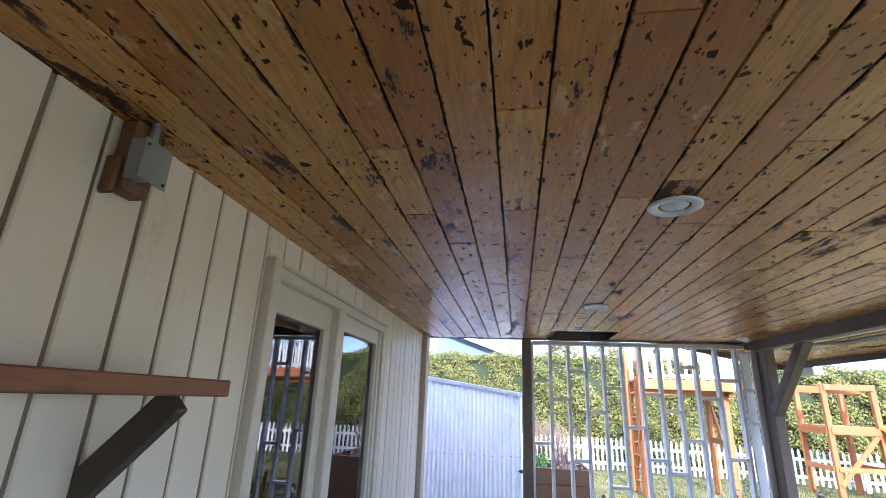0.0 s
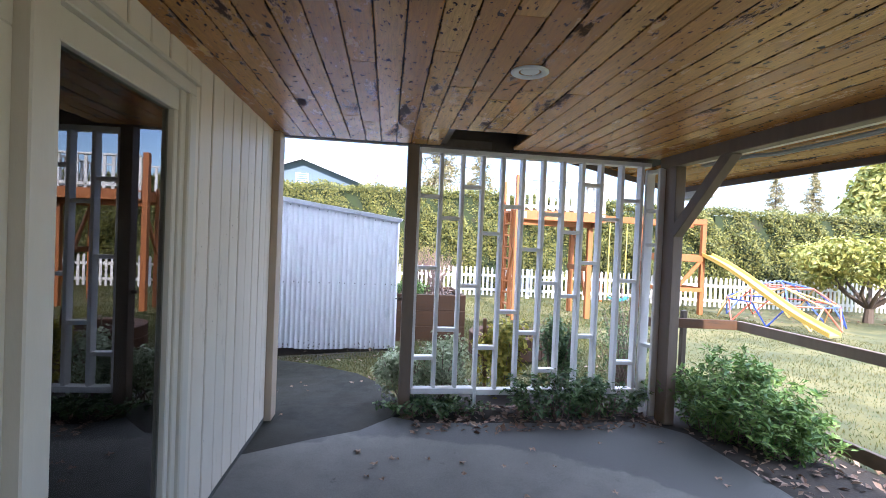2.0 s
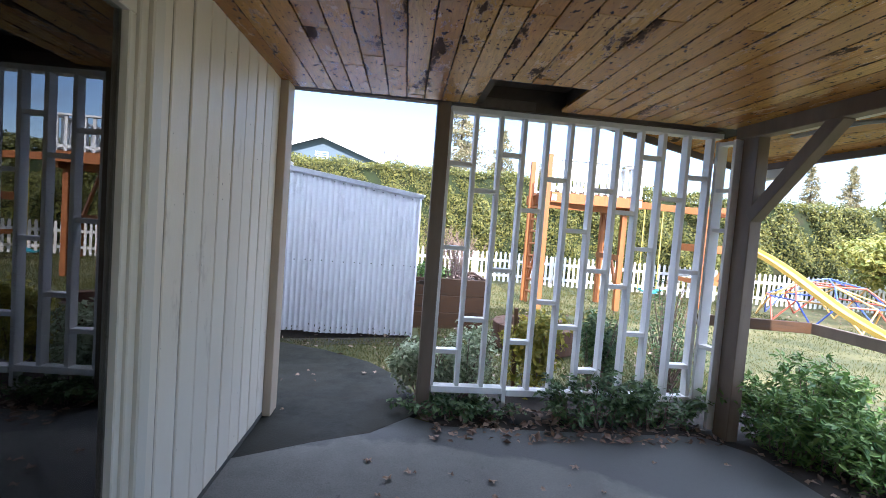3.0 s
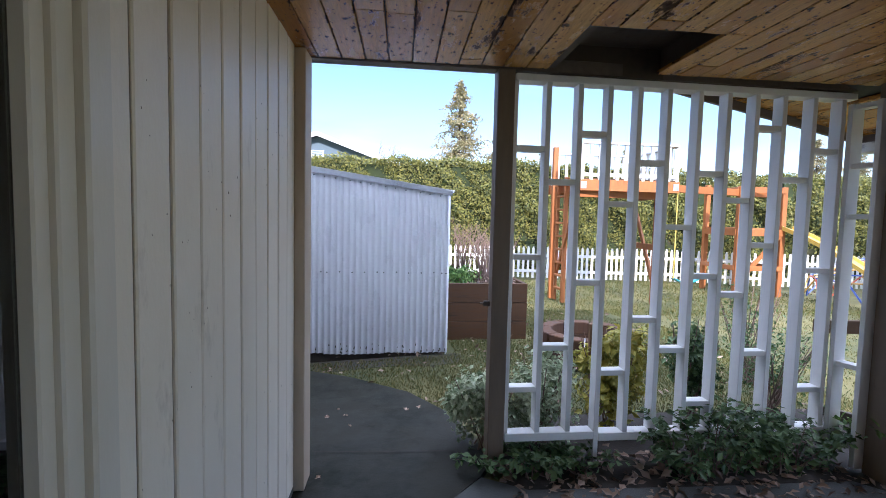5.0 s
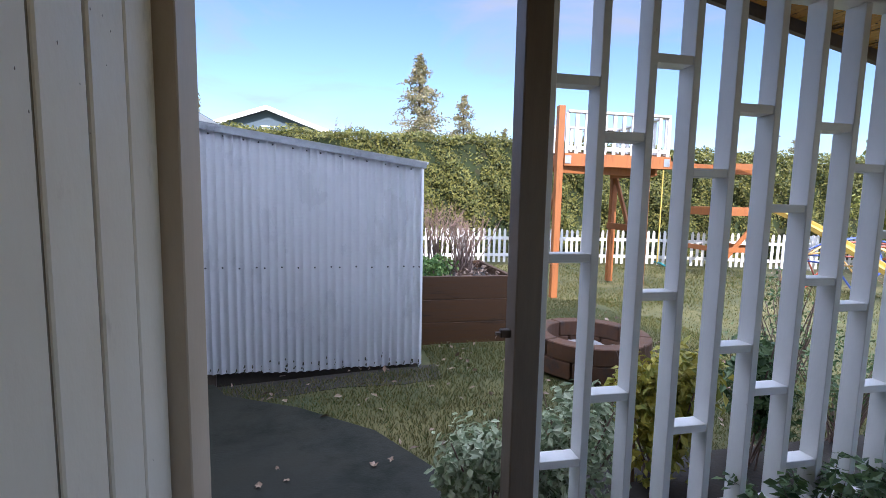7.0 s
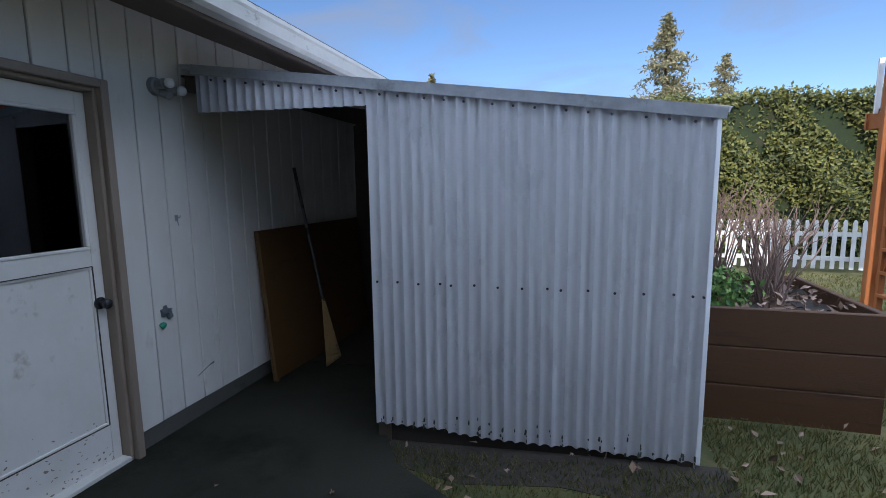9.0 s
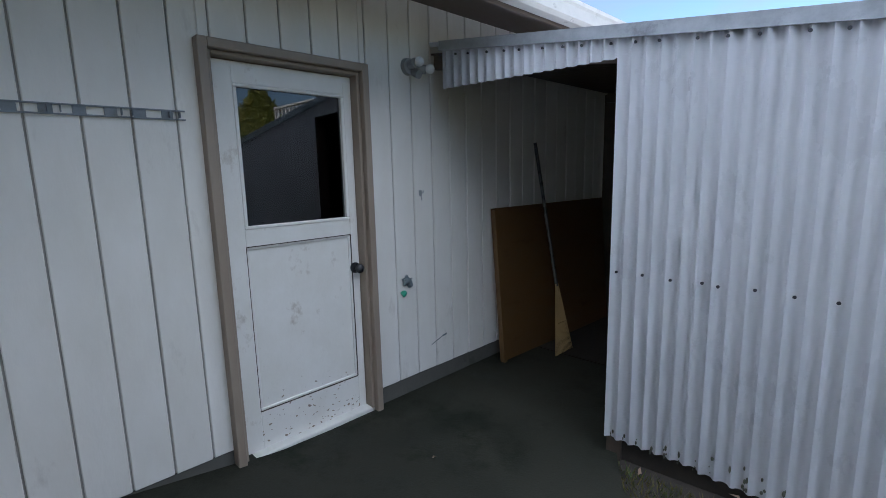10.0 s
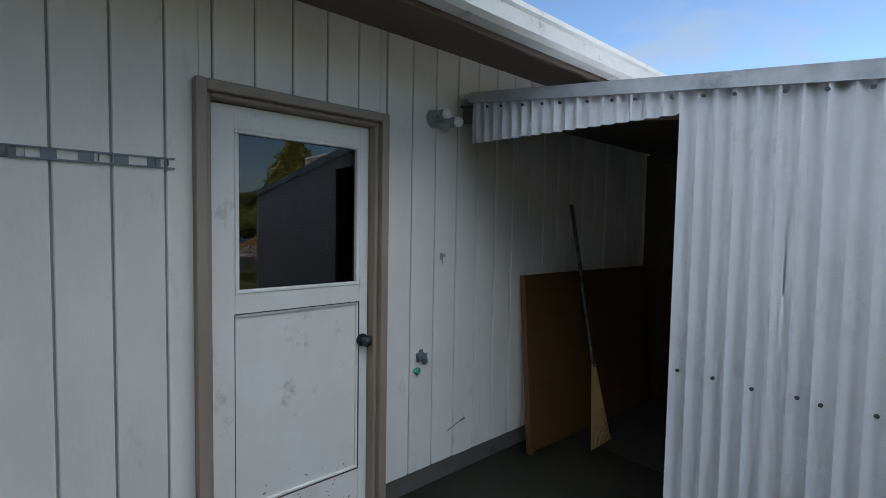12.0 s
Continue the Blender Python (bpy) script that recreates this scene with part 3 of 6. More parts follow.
W_WEST = wall_west()
bm = bmesh.new()
box(bm, -0.15, 5.304, 0.0, 0.05, 5.465, CEIL + 0.0, 0.004)
cb = part("corner_board", bm, M_CORNER)
cb.matrix_basis = WALL_A
tagged(cb, "weathered cream corner board with chipped brown edges", "trim", kind="structure")
bm = bmesh.new()
box(bm, -0.14, -3.1, -0.1, -0.004, 5.36, 0.03, 0.003)
fs = part("foundation_strip", bm, M_FOUND)
fs.matrix_basis = WALL_A
tagged(fs, "dark stained concrete footing under the siding", "foundation", kind="structure")


def sliding_door():
    y0, y1, top = SLIDER
    d = thing("sliding_door", WALL_A @ pose(0, 0, 0), "cream-framed glass patio door and fixed window reflecting the yard", "door", kind="structure")
    d.name = "door_1"

    def bit(name, x0, a, z0, x1, b, z1, mat=M_CREAM, bev=0.004, label=""):
        m = bmesh.new()
        box(m, x0, a, z0, x1, b, z1, bev)
        return part(name, m, mat, d, label)

    bit("casing_side", -0.10, y0 - 0.035, 0.02, 0.045, y0 + 0.03, top + 0.02, M_CREAM, 0.005)
    bit("casing_head", -0.10, y0 + 0.03, top - 0.05, 0.028, y1, top, M_CREAM, 0.005)
    bit("casing_drip", -0.02, y0 + 0.0, top, 0.045, y1 + 0.01, top + 0.016, M_CREAM, 0.003)
    bit("casing_side", -0.10, y1 - 0.07, 0.02, 0.03, y1, top - 0.05, M_CREAM, 0.006)
    bit("jamb_strip", -0.10, y1 - 0.115, 0.02, 0.012, y1 - 0.07, top - 0.05, M_CREAM, 0.004)
    bit("mullion", -0.10, 2.775, 0.02, 0.030, 2.875, top - 0.05, M_CREAM, 0.005)
    bit("sill", -0.12, y0, 0.0, 0.05, y1, 0.05, M_GALV, 0.004, "dull metal threshold")
    panel = bit("sliding_panel", -0.055, y0 + 0.03, 1.955, -0.012, 2.775, top - 0.05)
    bit("panel_stile", -0.055, y0 + 0.03, 0.14, -0.012, y0 + 0.085, 1.955)
    bit("panel_stile", -0.055, 2.69, 0.14, -0.012, 2.775, 1.955)
    bit("panel_rail", -0.055, y0 + 0.03, 0.05, -0.012, 2.775, 0.14)
    bit("fixed_rail", -0.045, 2.875, 1.985, 0.0, y1 - 0.115, top - 0.05)
    bit("fixed_rail", -0.045, 2.875, 0.05, 0.0, y1 - 0.115, 0.13)
    bit("fixed_stile", -0.045, 2.875, 0.13, 0.0, 2.925, 1.985)
    bit("fixed_stile", -0.045, y1 - 0.15, 0.13, 0.0, y1 - 0.115, 1.985)
    for a, b, x in ((y0 + 0.085, 2.69, -0.036), (2.925, y1 - 0.15, -0.026)):
        g = bit("glass_pane", x - 0.006, a, 0.13, x, b, 1.99, M_GLASS, 0, "clear glass pane")
        g.visible_shadow = False
    return d


sliding_door()


# Unseen room behind the patio door, dimmed by its wall and floor colours.
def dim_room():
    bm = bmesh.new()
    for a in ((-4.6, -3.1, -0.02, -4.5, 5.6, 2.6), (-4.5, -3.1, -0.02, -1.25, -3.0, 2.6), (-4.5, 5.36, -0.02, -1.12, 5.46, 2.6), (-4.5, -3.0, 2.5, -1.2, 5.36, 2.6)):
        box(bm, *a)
    tagged(part("interior_walls", bm, M_DARKROOM), "added plain walls behind the glass, dimness put into their dark grey-green", "wall", kind="structure")
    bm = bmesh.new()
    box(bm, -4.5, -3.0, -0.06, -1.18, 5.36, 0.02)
    tagged(part("interior_floor", bm, M_DARKFLOOR), "added floor behind the glass, dimness put into its dark brown", "floor", kind="structure")


dim_room()


# ---- ceiling ----
def ceiling():
    rs = random.Random(4)
    bm = bmesh.new()
    step, x1 = 0.1232, 3.36
    i, x = 0, -0.036
    while x < x1:
        y = -3.1 - rs.random() * 1.5
        wide = min(step, x1 - x)
        while y < 5.44:
            ln = rs.choice((0.55, 0.9, 1.2, 1.6, 2.1, 2.8)) * rs.uniform(0.85, 1.15)
            a, b = max(y, -3.1), min(y + ln, 5.44)
            mid = x + wide / 2
            spans = [(a, b)] if b > a else []
            if 1.38 < mid < 1.99:
                spans = [(p, min(q, 4.86)) for p, q in spans if p < 4.84]
            dz = rs.uniform(-0.0012, 0.0012)
            for p, q in spans:
                if q - p > 0.03:
                    box(bm, x + 0.0025, p + 0.0012, CEIL + dz, x + wide - 0.0025, q - 0.0012, CEIL + 0.02 + dz, 0.0022)
            y += ln
        i += 1
        x += step
    ob = part("ceiling", bm, M_CEIL)
    ob.matrix_basis = WALL_A
    tagged(ob, "varnished tongue-and-groove wood ceiling, peeling and blackened in patches", "ceiling", kind="structure")
    # Backing is dark brown, so gaps and recess get their shade from its colour.
    bm = bmesh.new()
    box(bm, -0.1, -3.1, CEIL + 0.024, 1.375, 5.5, CEIL + 0.06)
    box(bm, 1.995, -3.1, CEIL + 0.024, 3.4, 5.5, CEIL + 0.06)
    box(bm, 1.375, -3.1, CEIL + 0.024, 1.995, 4.86, CEIL + 0.06)
    box(bm, 1.375, 4.86, CEIL + 0.16, 1.995, 5.5, CEIL + 0.2)
    box(bm, 1.355, 4.86, CEIL + 0.06, 1.375, 5.5, CEIL + 0.2)
    box(bm, 1.995, 4.86, CEIL + 0.06, 2.015, 5.5, CEIL + 0.2)
    box(bm, 1.355, 4.84, CEIL + 0.06, 2.015, 4.86, CEIL + 0.2)
    box(bm, 1.355, 5.5, CEIL - 0.005, 2.015, 5.53, CEIL + 0.2)
    ob = part("ceiling_backing", bm, M_BRACKET)
    ob.matrix_basis = WALL_A
    tagged(ob, "dark backing that puts shade into the ceiling gaps and missing boards", "framing", kind="structure")


ceiling()


def roof():
    """Low-pitched roof over patio and house, with a boarded eave to the east."""
    def z_at(x):
        return 2.10 + (2.95 - x) * 0.2

    bm = bmesh.new()
    patio = [(-8.0, z_at(-8) + 0.06), (2.0, z_at(2.0) + 0.10), (2.40, z_at(2.4) + 0.055), (2.95, z_at(2.95) + 0.055), (2.95, z_at(2.95) + 0.12), (-8.0, z_at(-8) + 0.2)]
    wing = [(-8.0, 2.47), (-2.32, 2.465), (-2.32, 2.495), (-8.0, 3.6)]
    for y0, y1, prof in ((-3.6, 5.98, patio), (5.98, 12.1, wing)):
        a = [bm.verts.new((x, y0, z)) for x, z in prof]
        b = [bm.verts.new((x, y1, z)) for x, z in prof]
        bm.faces.new(a)
        bm.faces.new(b[::-1])
        for k in range(len(prof)):
            j = (k + 1) % len(prof)
            bm.faces.new((a[k], b[k], b[j], a[j]))
    bmesh.ops.recalc_face_normals(bm, faces=bm.faces)
    tagged(part("roof", bm, M_ROOF), "dark low-pitched shingle roof with deep eaves", "roof", kind="structure")
    # boards under the east eave and the overhang past the lattice
    bm = bmesh.new()
    for k in range(4):
        box(bm, 2.42 + k * 0.135, -3.5, 0.022, 2.418 + (k + 1) * 0.135, 5.96, 0.05, 0.003)
    for k in range(20):
        box(bm, -0.9 + k * 0.165, 5.54, 0.025, -0.903 + (k + 1) * 0.165, 5.958, 0.05, 0.003)
    for v in bm.verts:
        v.co.z += z_at(v.co.x)
    tagged(part("eave_soffit", bm, M_CEIL), "boarded underside of the eave, brown stained wood", "soffit", kind="structure")
    bm = bmesh.new()
    bar(bm, (2.96, -3.6, 2.14), (2.96, 6.0, 2.14), 0.03, 0.13)
    bar(bm, (2.96, 5.99, 2.15), (-1.2, 5.99, 2.15 + 4.16 * 0.2), 0.03, 0.15)
    tagged(part("fascia", bm, M_EAVE), "brown painted fascia board along the roof edge", "fascia", kind="structure")
    bm = bmesh.new()
    box(bm, 2.97, 5.5, 2.0, 3.07, 6.03, 2.12, 0.01)
    tagged(part("gutter", bm, M_GUTTER), "off-white metal gutter end at the roof edge", "gutter", kind="structure")


roof()


def timber(name, a, b, w, d, mat, label, category, kind="structure", up=(0, 0, 1)):
    bm = bmesh.new()
    bar(bm, a, b, w, d, 0.005, up)
    return tagged(part(name, bm, mat), label, category, kind=kind)


timber("beam_east", (2.37, -3.2, 2.235), (2.37, 5.3, 2.235), 0.09, 0.10, M_POST, "taupe painted beam carrying the patio roof", "beam")
timber("beam_north", (-0.95, 5.49, 2.315), (2.45, 5.49, 2.315), 0.09, 0.075, M_EAVE, "dark beam at the end of the ceiling", "beam")
timber("post_east", (2.385, 5.165, 0.0), (2.385, 5.165, 2.19), 0.09, 0.15, M_POST, "taupe painted wooden patio post", "post")
timber("post_north", (0.161, 5.475, 0.0), (0.161, 5.475, 2.28), 0.096, 0.10, M_POST, "dark taupe painted post beside the lattice", "post")
timber("post_brace", (2.375, 5.11, 1.62), (2.375, 4.50, 2.21), 0.085, 0.09, M_POST, "diagonal painted brace between post and beam", "brace")

timber("soffit_trim", (2.442, -3.2, 2.196), (2.442, 4.95, 2.196), 0.05, 0.018, M_CREAM, "pale painted strip between beam and soffit", "trim")

# ---- closing walls behind the walker and beyond the house ----
# Unseen wall, added to keep the sun off the patio floor.
bm = bmesh.new()
box(bm, -1.2, -3.3, 0, 2.45, -3.12, 2.5)
tagged(part("wall_south", bm, M_SIDING), "unseen plain cream wall added at the patio's back to block the sun", "wall", kind="structure")
bm = bmesh.new()
box(bm, -7.9, -3.3, -0.3, -7.75, 11.9, 2.46)
box(bm, -7.75, -3.3, -0.3, -1.25, -3.12, 2.46)
box(bm, -7.75, 11.75, -0.3, -3.12, 11.9, 2.46)
tagged(part("wall_outer", bm, M_SIDING), "plain cream outer walls of the house", "wall", kind="structure")
bm = bmesh.new()
for y in (-3.55, 5.62):
    f = bm.faces.new([bm.verts.new(c) for c in ((-7.9, y, 2.46), (-1.2, y, 2.46), (-1.2, y, 2.9), (-7.9, y, 4.2))])
bmesh.ops.solidify(bm, geom=bm.faces[:], thickness=0.05)
tagged(part("gable_infill", bm, M_SIDING), "cream boarding under the roof slope", "wall", kind="structure")


# ---- the house's wing with the side door ----
WB = -2.95
DOOR = (6.60, 7.45, -0.20, 1.945)


def wall_side():
    bm = bmesh.new()
    y0, y1, zb, zt = DOOR
    for a in ((-0.16, 5.4, -0.06, -0.012, y0, 2.75), (-0.16, y0, zt, -0.012, y1, 2.75), (-0.16, y1, -0.06, -0.012, 12.0, 2.75)):
        box(bm, *a)
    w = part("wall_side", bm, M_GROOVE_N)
    w.matrix_basis = pose(WB, 0, 0)
    tagged(w, "white painted vertical board siding beside the side door", "wall", kind="structure")
    siding(w, 5.577, 11.9, -0.062, 2.5, 0.176, M_SIDING_N, (y0 - 0.02, y1 + 0.02, zt + 0.03), 0.008)
    bm = bmesh.new()
    box(bm, WB - 0.16, 5.5, -0.5, WB - 0.006, y0, -0.065)
    box(bm, WB - 0.16, y1, -0.5, WB - 0.006, 12.0, -0.065)
    tagged(part("foundation_side", bm, M_FOUND), "grey concrete footing under the white siding", "foundation", kind="structure")
    # return wall facing the yard
    bm = bmesh.new()
    box(bm, -0.14, 0.0, -0.15, -0.012, 1.97, 2.75)
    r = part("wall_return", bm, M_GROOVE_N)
    r.matrix_basis = pose(-0.985, 5.60, 0, 0, 0, 90)
    tagged(r, "white painted board wall stained by drips", "wall", kind="structure")
    n = 11
    me = siding_mesh(0.175, 2.6)
    me.materials.append(M_SIDING_N)
    for i in range(n):
        piece("siding_board", me, Matrix.Translation((0, 0.088 + i * 0.1775, -0.10)), r)
    bm = bmesh.new()
    box(bm, -2.95, 5.45, -0.5, -0.98, 5.595, -0.103)
    tagged(part("foundation_return", bm, M_FOUND), "grey concrete footing", "foundation", kind="structure")


wall_side()


def side_eave():
    bm = bmesh.new()
    box(bm, -2.95, 5.6, 2.44, -2.36, 12.0, 2.46)
    tagged(part("side_soffit", bm, M_EAVE), "shaded brown soffit under the wing's eave", "soffit", kind="structure")
    bm = bmesh.new()
    box(bm, -2.40, 5.6, 2.30, -2.37, 12.0, 2.455, 0.004)
    tagged(part("side_fascia", bm, M_EAVE), "brown fascia board behind the gutter", "fascia", kind="structure")
    bm = bmesh.new()
    prof = [(-2.368, 2.44), (-2.368, 2.33), (-2.35, 2.315), (-2.28, 2.315), (-2.255, 2.335), (-2.245, 2.40), (-2.235, 2.415), (-2.235, 2.44), (-2.25, 2.44), (-2.262, 2.345), (-2.355, 2.335), (-2.36, 2.44)]
    rows = [[bm.verts.new((x, y, z)) for x, z in prof] for y in (5.62, 12.05)]
    for k in range(len(prof)):
        j = (k + 1) % len(prof)
        bm.faces.new((rows[0][k], rows[0][j], rows[1][j], rows[1][k]))
    bm.faces.new(rows[0][::-1])
    bm.faces.new(rows[1])
    bmesh.ops.recalc_face_normals(bm, faces=bm.faces)
    tagged(part("side_gutter", bm, M_GUTTER), "off-white metal gutter with mildew streaks", "gutter", kind="structure")


side_eave()


def side_door():
    y0, y1, zb, zt = DOOR
    d = thing("door_2", pose(WB, 0, 0), "scuffed white half-glazed door in a brown frame, closed", "door", kind="structure")

    def bit(name, x0, a, z0, x1, b, z1, mat=M_TRIM, bev=0.004, parent=d, label=""):
        m = bmesh.new()
        box(m, x0, a, z0, x1, b, z1, bev)
        return part(name, m, mat, parent, label)

    f = bit("casing", -0.04, y0 - 0.045, -0.2, 0.056, y0 + 0.0, zt + 0.045, label="brown painted casing")
    bit("casing", -0.04, y1, -0.2, 0.056, y1 + 0.045, zt + 0.045)
    bit("casing", -0.04, y0, zt, 0.056, y1, zt + 0.045)
    bit("stop", -0.13, y0, -0.2, 0.02, y0 + 0.022, zt, label="brown inner frame")
    bit("stop", -0.13, y1 - 0.022, -0.2, 0.02, y1, zt)
    bit("stop", -0.13, y0 + 0.022, zt - 0.02, 0.02, y1 - 0.022, zt)
    bit("threshold", -0.13, y0, -0.21, 0.02, y1, -0.15, M_GUTTER, 0.006, label="weathered off-white sill")
    a, b = y0 + 0.024, y1 - 0.024
    gl, gr, gb, gt = 6.752, 7.352, 1.10, 1.80
    leaf = bit("door_leaf", -0.085, a, -0.16, -0.042, gl - 0.02, zt - 0.025, M_DOOR, 0.003)
    bit("stile", -0.085, gr + 0.02, -0.16, -0.042, b, zt - 0.025, M_DOOR, 0.003)
    bit("top_rail", -0.085, gl - 0.02, gt + 0.018, -0.043, gr + 0.02, zt - 0.025, M_DOOR, 0.002)
    bit("lock_rail", -0.085, gl - 0.02, 0.99, -0.043, gr + 0.02, gb - 0.018, M_DOOR, 0.002)
    bit("bottom_rail", -0.085, gl - 0.02, -0.16, -0.043, gr + 0.02, 0.07, M_DOOR, 0.002)
    bit("panel", -0.075, gl - 0.02, 0.07, -0.056, gr + 0.02, 0.99, M_DOOR, 0, label="scuffed white lower panel")
    for p in ((gl - 0.02, 0.975, gr + 0.02, 0.99), (gl - 0.02, 0.07, gr + 0.02, 0.085), (gl - 0.02, 0.085, gl - 0.005, 0.975), (gr + 0.005, 0.085, gr + 0.02, 0.975)):
        bit("panel_bead", -0.058, p[0], p[1], -0.046, p[2], p[3], M_DOOR, 0.003)
    for p in ((gl - 0.02, gt, gr + 0.02, gt + 0.018), (gl - 0.02, gb - 0.018, gr + 0.02, gb), (gl - 0.02, gb, gl, gt), (gr, gb, gr + 0.02, gt)):
        bit("glazing_bead", -0.075, p[0], p[1], -0.038, p[2], p[3], M_DOOR, 0.004)
    for p in ((gl - 0.02, 0.988, gr + 0.02, 0.993), (gl - 0.02, 0.067, gr + 0.02, 0.071), (gl - 0.023, 0.07, gl - 0.019, 0.99), (gr + 0.019, 0.07, gr + 0.023, 0.99)):
        bit("panel_joint", -0.06, p[0], p[1], -0.0415, p[2], p[3], M_BRACKET, 0, label="dark cracked paint joint")
    rs = random.Random(77)
    m = bmesh.new()
    for i in range(150):
        yy, zz = rs.uniform(a + 0.01, b - 0.01), -0.15 + abs(rs.gauss(0, 0.16))
        if zz > 0.9 or (0.06 < zz < 0.09):
            continue
        xx = -0.0435 if (zz < 0.06 or yy < gl - 0.025 or yy > gr + 0.025) else -0.0565
        sz = rs.uniform(0.0015, 0.006)
        bmesh.ops.create_icosphere(m, subdivisions=1, radius=sz, matrix=Matrix.Translation((xx, yy, zz)) @ Matrix.Rotation(rs.uniform(-0.7, 0.7), 4, "X") @ Matrix.Diagonal((0.3, rs.uniform(0.5, 2.6), rs.uniform(0.4, 1.6), 1)))
    tagged(part("paint_chips", m, M_TRIM, d, "brown chips and scuffs low on the door"), kind="stuff")
    g = bit("glass_pane", -0.066, gl, gb, -0.061, gr, gt, M_GLASS_D, 0, label="dark reflecting glass")
    g.visible_shadow = False
    bm = bmesh.new()
    rod(bm, (-0.043, 7.392, 0.78), (-0.036, 7.392, 0.78), 0.034, n=20)
    rod(bm, (-0.036, 7.392, 0.78), (-0.005, 7.392, 0.78), 0.013, n=14)
    bmesh.ops.create_uvsphere(bm, u_segments=16, v_segments=10, radius=0.029, matrix=Matrix.Translation((0.012, 7.392, 0.78)) @ Matrix.Diagonal((0.75, 1, 1, 1)))
    part("door_knob", bm, M_BLACK, d, "black round door knob")
    # closing box behind the glass, its dimness put into the wall colour
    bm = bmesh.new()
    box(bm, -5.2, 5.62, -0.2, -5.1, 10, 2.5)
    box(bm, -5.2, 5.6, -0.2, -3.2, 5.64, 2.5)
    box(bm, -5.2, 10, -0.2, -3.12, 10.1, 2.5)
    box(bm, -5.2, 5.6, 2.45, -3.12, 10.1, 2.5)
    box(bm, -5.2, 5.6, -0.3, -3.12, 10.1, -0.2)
    tagged(part("utility_room_walls", bm, M_DARKROOM), "added plain walls behind the side door, dimness put into their colour", "wall", kind="structure")


side_door()


# ---- lattice screen ----
def lattice():
    la = thing("lattice_screen", pose(0, 0, 0), "white painted wooden lattice screen of staggered slats and short rungs", "lattice")
    ya, yb = 5.435, 5.515
    slats = [0.232, 0.423, 0.609, 0.785, 0.964, 1.144, 1.335, 1.517, 1.697, 1.874, 2.073, 2.264]
    rungs = [(1.871, 1.258, 0.487), (1.690, 0.731), (1.967, 1.113), (1.574, 0.578), (1.817, 0.893), (1.448, 0.710), (1.768, 1.156, 0.379), (1.616, 1.046), (2.048, 1.348, 0.685), (1.749,), (1.928, 1.198, 0.451)]
    for i, x in enumerate(slats):
        bm = bmesh.new()
        bot = 0.03 if i == 3 else (0.215 if i < 3 else 0.202)
        box(bm, x - 0.030, ya, bot, x, yb, 2.222, 0.002)
        part("slat", bm, M_LATTICE, la)
    for i, zs in enumerate(rungs):
        for z in zs:
            bm = bmesh.new()
            box(bm, slats[i] + 0.001, ya + 0.004, z - 0.032, slats[i + 1] - 0.031, yb - 0.004, z, 0.002)
            part("rung", bm, M_LATTICE, la)
    for z0, z1 in ((0.165, 0.213), (2.224, 2.262)):
        bm = bmesh.new()
        if z0 < 1:
            box(bm, 0.215, ya - 0.005, z0, 0.754, yb, z1, 0.003)
            box(bm, 0.786, ya - 0.005, z0 - 0.012, 2.275, yb, z1 - 0.012, 0.003)
        else:
            box(bm, 0.215, ya - 0.005, z0, 2.33, yb + 0.01, z1, 0.003)
        part("plate", bm, M_LATTICE, la)
    # the short return towards the post
    ra = thing("lattice_return", pose(0, 0, 0), "narrow white lattice panel at the screen's corner", "lattice")
    for x, y, z0 in ((2.305, 5.412, 0.05), (2.335, 5.265, 0.02)):
        bm = bmesh.new()
        box(bm, x - 0.04, y - 0.016, z0, x + 0.04, y + 0.016, 2.19, 0.002)
        part("slat", bm, M_LATTICE, ra)
    for z in (2.17, 1.82, 1.52, 0.62, 0.16):
        bm = bmesh.new()
        bar(bm, (2.306, 5.396, z), (2.334, 5.281, z), 0.07, 0.03, 0.002)
        part("rung", bm, M_LATTICE, ra)


lattice()


# ---- lean-to shed of corrugated steel ----
def corrugated(x0, x1, z0f, z1f, pitch=0.0665, amp=0.0115, per=8):
    """A wavy sheet standing along x at y = 0; z0f and z1f give its lower and upper edge at x."""
    n = int((x1 - x0) / pitch * per)
    bm = bmesh.new()
    lo, hi, mid = [], [], []
    for i in range(n + 1):
        x = x0 + (x1 - x0) * i / n
        y = amp * (1 - 2 * (0.5 - 0.5 * math.sin(2 * math.pi * x / pitch)) ** 1.8)
        lo.append(bm.verts.new((x, y, z0f(x))))
        mid.append(bm.verts.new((x, y, (z0f(x) + z1f(x)) / 2)))
        hi.append(bm.verts.new((x, y, z1f(x))))
    for i in range(n):
        for a, b in ((lo, mid), (mid, hi)):
            f = bm.faces.new((a[i], a[i + 1], b[i + 1], b[i]))
            f.smooth = True
    bmesh.ops.solidify(bm, geom=list(bm.faces), thickness=0.0012)
    for e in bm.edges:
        if e.calc_face_angle(0) > 0.8:
            e.smooth = False
    return bm


SHED_Y = 8.0


